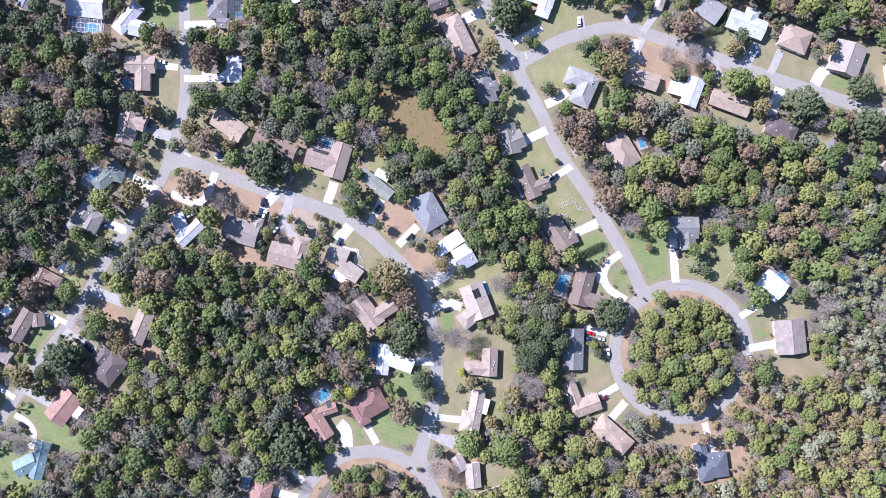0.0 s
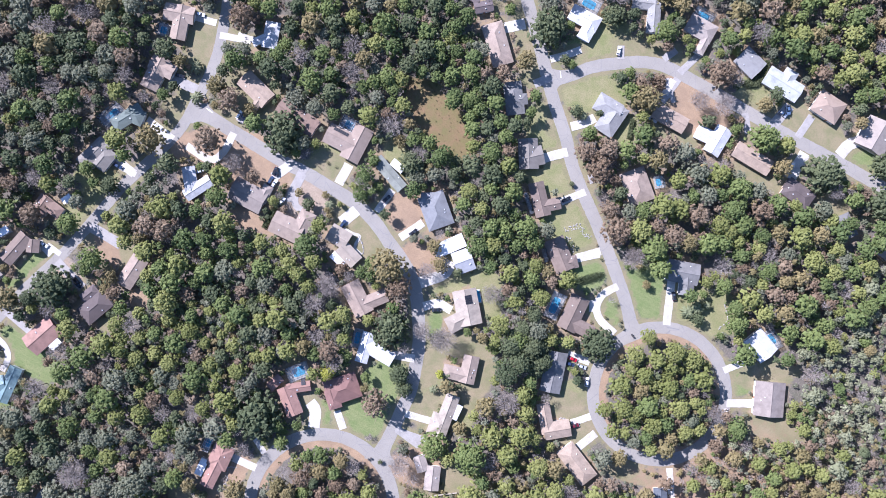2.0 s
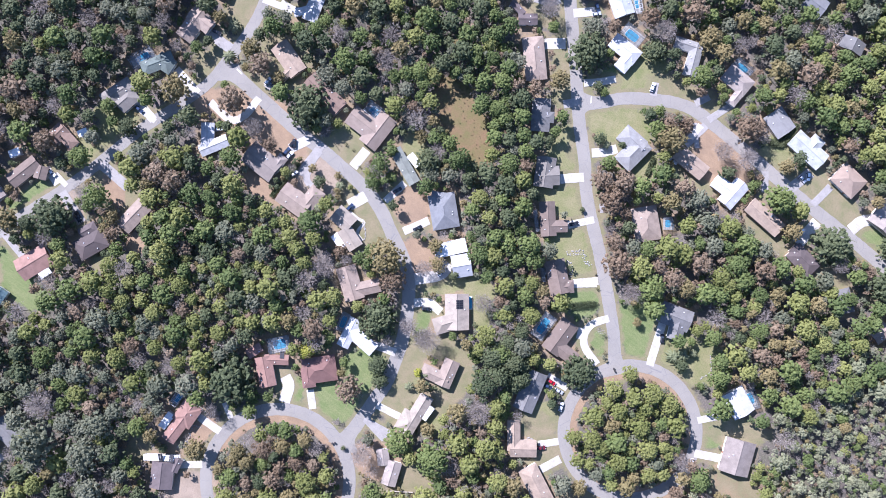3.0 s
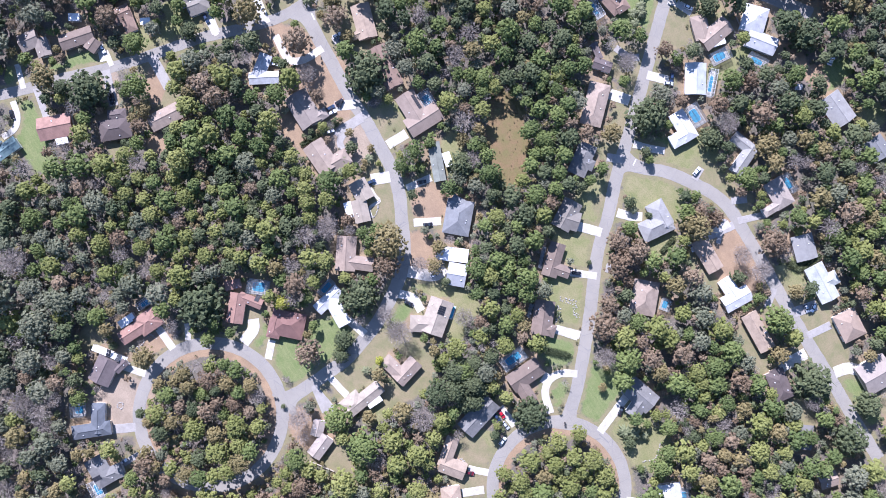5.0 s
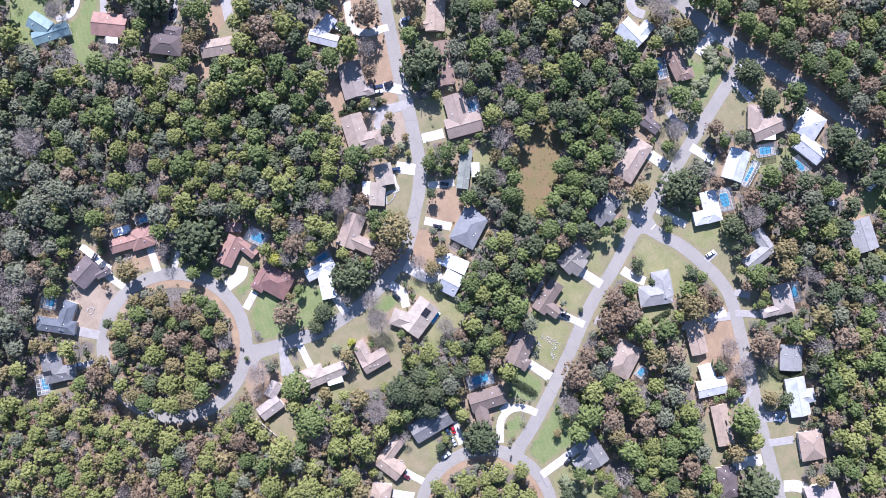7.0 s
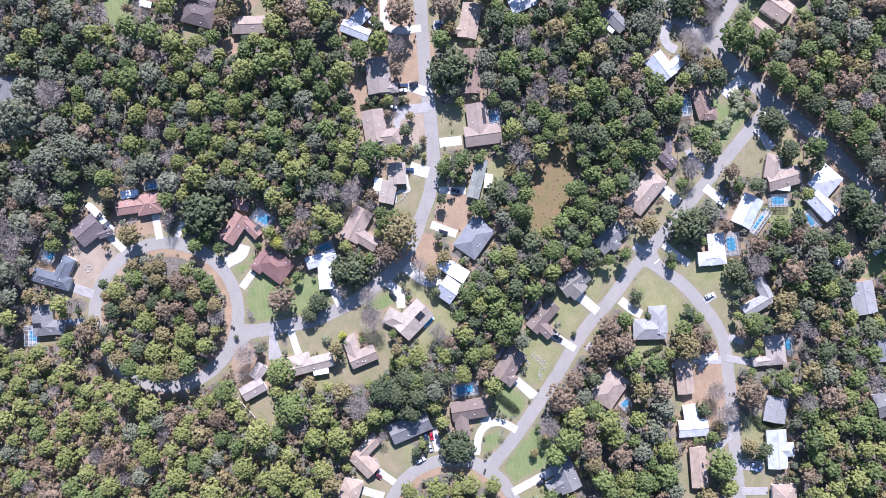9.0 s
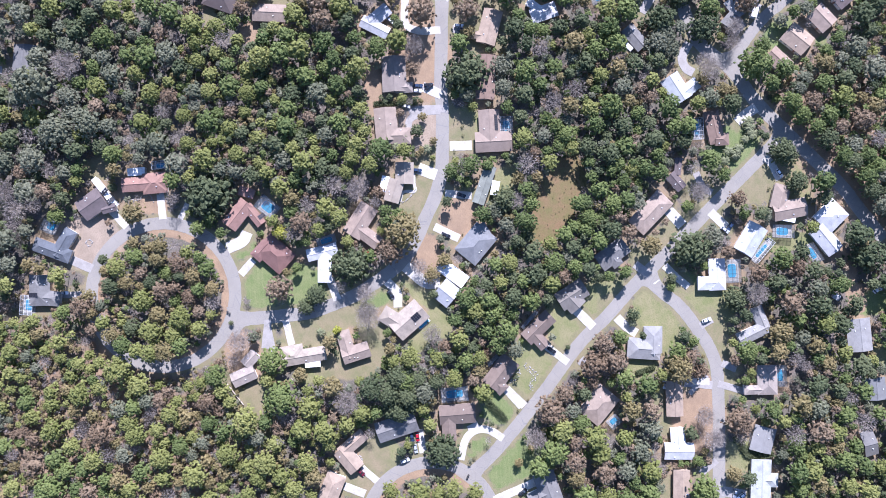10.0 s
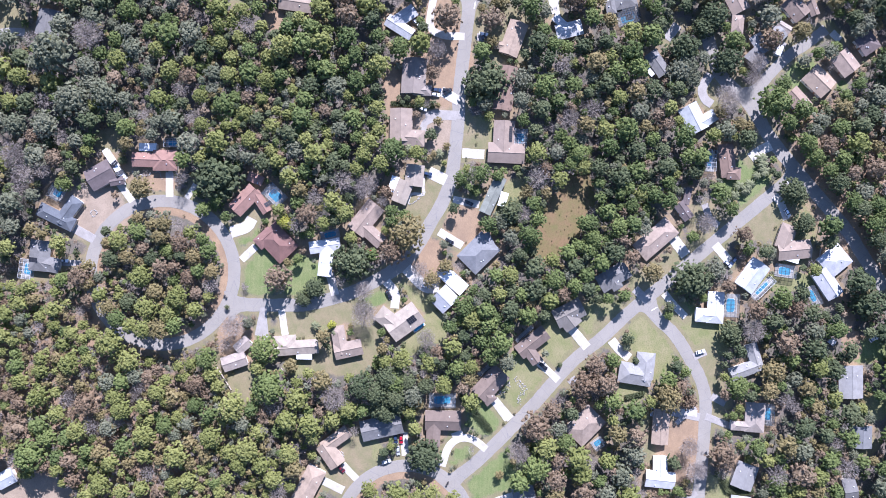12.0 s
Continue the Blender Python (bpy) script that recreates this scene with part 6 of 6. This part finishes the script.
def scatter(count, sizes, gap, taken):
    """Places for crowns, the largest first, that overlap by no more than the gap allows."""
    x, y = rng.uniform(-REACH, REACH, count), rng.uniform(-REACH, REACH, count)
    r = np.sort(sizes(count))[::-1]
    thin = np.minimum(np.hypot((x - 185) / 95, (y + 110) / 75), np.hypot((x - 45) / 125, (y + 195) / 85))
    thin = np.minimum(thin, np.hypot((x - 232) / 44, (y + 32) / 44)) < 1
    r = np.where(thin, np.maximum(r * 0.8, np.minimum(r, 1.2)), r)
    r = np.where(np.hypot((x - 236) / 40, (y + 34) / 42) < 1, np.maximum(r * 0.72, np.minimum(r, 1.2)), r)
    order = np.argsort(-r)
    x, y, r = x[order], y[order], r[order]
    keep = (np.hypot(x, y) < REACH) & ~blocked(x, y, r) & (in_view(x, y) | (rng.random(count) < 0.05))
    x, y, r = x[keep], y[keep], r[keep]
    cells, out = {}, []
    for px, py, pr in taken:
        cells.setdefault((int(px // 11), int(py // 11)), []).append((px, py, pr))
    for px, py, pr in zip(x, y, r):
        i, k = int(px // 11), int(py // 11)
        if all((px - a) ** 2 + (py - c) ** 2 > (gap * (pr + q)) ** 2 for di in (-1, 0, 1) for dk in (-1, 0, 1) for a, c, q in cells.get((i + di, k + dk), ())):
            cells.setdefault((i, k), []).append((px, py, pr))
            out.append((px, py, pr))
    return out


MIX = ("lime", "green", "oak", "grey", "olive", "brown", "bare")
STANDS = (  # centre and reach of each stand, and the share of each kind in it
    (120, -51, 34, (0.46, 0.20, 0.04, 0.06, 0.16, 0.06, 0.02)), (-37, -137, 34, (0.30, 0.14, 0.06, 0.06, 0.26, 0.14, 0.04)),
    (236, -34, 44, (0.06, 0.18, 0.06, 0.62, 0.03, 0.02, 0.03)), (185, -110, 75, (0.36, 0.11, 0.00, 0.22, 0.16, 0.08, 0.07)),
    (35, -190, 110, (0.56, 0.11, 0.00, 0.07, 0.12, 0.08, 0.06)), (-130, -180, 85, (0.13, 0.08, 0.17, 0.36, 0.06, 0.05, 0.15)),
    (-125, -95, 55, (0.28, 0.12, 0.10, 0.24, 0.07, 0.08, 0.11)),
    (-90, -60, 85, (0.32, 0.25, 0.13, 0.10, 0.06, 0.06, 0.08)), (-210, 60, 80, (0.05, 0.18, 0.28, 0.20, 0.08, 0.10, 0.11)),
    (0, 215, 75, (0.06, 0.26, 0.26, 0.16, 0.12, 0.10, 0.04)), (140, 35, 60, (0.32, 0.28, 0.05, 0.12, 0.10, 0.07, 0.06)),
    (-30, 90, 85, (0.10, 0.38, 0.26, 0.14, 0.05, 0.03, 0.04)))


def kind_at(x, y):
    """Which tree grows here, by the stand it belongs to."""
    nearest = min(STANDS, key=lambda q: math.hypot(x - q[0], y - q[1]) / q[2] + 0.35 * noise.noise((x * 0.03 + q[0], y * 0.03, 5)))
    kind = MIX[rng.choice(7, p=nearest[3])]
    return "pale" if kind == "grey" and (math.hypot(x - 236, y + 34) < 70 or math.hypot(x - 190, y + 115) < 75) else kind


def in_view(x, y):
    """Whether the flight passes over this ground; beyond it the woods thin out."""
    far = np.hypot(x + 6, y - 1)
    turn = np.degrees(np.arctan2(y - 1, x + 6)) % 180
    slack = np.degrees(np.arcsin(np.minimum(1, 142 / np.maximum(far, 142.0))))
    return (turn < 76 + slack) | (turn > 180 - slack)


def sizes(count):
    return np.clip(rng.lognormal(1.27, 0.30, count), 2.4, 6.2)


stand = [(x, y, r, kind_at(x, y)) for x, y, r in scatter(30000, sizes, 0.67, PLANTED)]
stand.sort(key=lambda q: math.hypot(q[0] + 6, q[1]))
own = max(0, 330 - len(PLANTED))
for x, y, r, kind in stand[:own]:
    plant(kind, x, y, r, GARDENER)


def woods(name, trees, label):
    """All the further trees of the woods in one mesh, with a tone for each tree."""
    verts, tone, slot = [], [], []
    kinds = list(LEAVES)
    post_v, post_f = trunk_shape(1.0, 1.0, 4)
    post = split(np.array(post_v)[np.array(post_f)])
    spots = np.array([q[:3] for q in trees])
    inside = ~blocked(spots[:, 0], spots[:, 1], 7.0)
    for (x, y, r, kind), deep in zip(trees, inside):
        low = kind == "shrub"
        base = 0.25 * r if low else (4.0 + 0.8 * r + rng.uniform(-1.3, 1.7)) * min(1, max(0.35, (r - 1) / 2.5))
        if deep and r < 2.39 and not low:
            base += rng.uniform(1.5, 6.0)
        shape = (SMALL if r < 2.39 and not low else SHAPES)[kind][rng.integers(0, 5)]
        a = rng.uniform(0, math.tau)
        turn = np.array(((math.cos(a), math.sin(a), 0), (-math.sin(a), math.cos(a), 0), (0, 0, rng.uniform(0.85, 1.15))))
        v = shape @ turn * r + (x, y, base)
        verts.append(v)
        t = rng.random()
        tone.append(np.full(len(v) // 3, t))
        slot.append(np.full(len(v) // 3, kinds.index(kind)))
        if not low:
            verts.append(post * (0.035 * r, 0.035 * r, base + 0.3) + (x, y, 0))
            tone.append(np.full(len(post) // 3, t))
            slot.append(np.full(len(post) // 3, len(kinds)))
    v, tone, slot = np.concatenate(verts), np.concatenate(tone), np.concatenate(slot)
    me = bpy.data.meshes.new(name)
    fill(me, v, np.arange(len(v)).reshape(-1, 3))
    for k in kinds:
        me.materials.append(LEAVES[k])
    me.materials.append(BARK)
    me.polygons.foreach_set("material_index", slot.astype(np.int32))
    me.attributes.new("tone", "FLOAT", "FACE").data.foreach_set("value", tone.astype(np.float32))
    return tagged(new(name, me), label, "woods", kind="stuff")


woods("woods", stand[own:], "mixed woods of green pines, oaks and bare trees")
filler = scatter(52000, lambda k: rng.uniform(1.3, 2.38, k), 0.51, [q[:3] for q in stand] + PLANTED)
woods("young_trees", [(x, y, r, rng.choice(["oak", "brown", "bare", "olive", "grey", "green"], p=(0.00, 0.19, 0.22, 0.33, 0.16, 0.10) if y < -70 and x > -30 else (0.21, 0.15, 0.17, 0.12, 0.18, 0.17))) for x, y, r in filler],
      "young dark and leafless trees between the taller ones")
scrub = [q for q in scatter(26000, lambda k: rng.uniform(0.9, 1.4, k), 0.42, [q[:3] for q in stand] + [q[:3] for q in filler] + PLANTED)
         if min(math.hypot((q[0] - 185) / 95, (q[1] + 110) / 75), math.hypot((q[0] - 45) / 125, (q[1] + 195) / 85)) < 1]
woods("brush", [(x, y, r, rng.choice(["bare", "brown", "olive", "grey"], p=(0.34, 0.16, 0.32, 0.18))) for x, y, r in scrub], "grey and brown brush between thin pines")
low = scatter(3200, lambda k: rng.uniform(0.7, 1.6, k), 0.9, [])
field = [q for q in OPEN if q[0] == "meadow"]
for _, x, y, rx, ry, turn in field:
    for _ in range(int(rx * ry * 0.35)):
        a, d = rng.uniform(0, math.tau), math.sqrt(rng.random()) * 1.1
        u, w = rx * d * math.cos(a), ry * d * math.sin(a)
        low.append((x + u * math.cos(turn) - w * math.sin(turn), y + u * math.sin(turn) + w * math.cos(turn), rng.uniform(0.18, 0.5)))
woods("undergrowth", [(x, y, r, "shrub") for x, y, r in low], "low green and brown scrub under the woods")
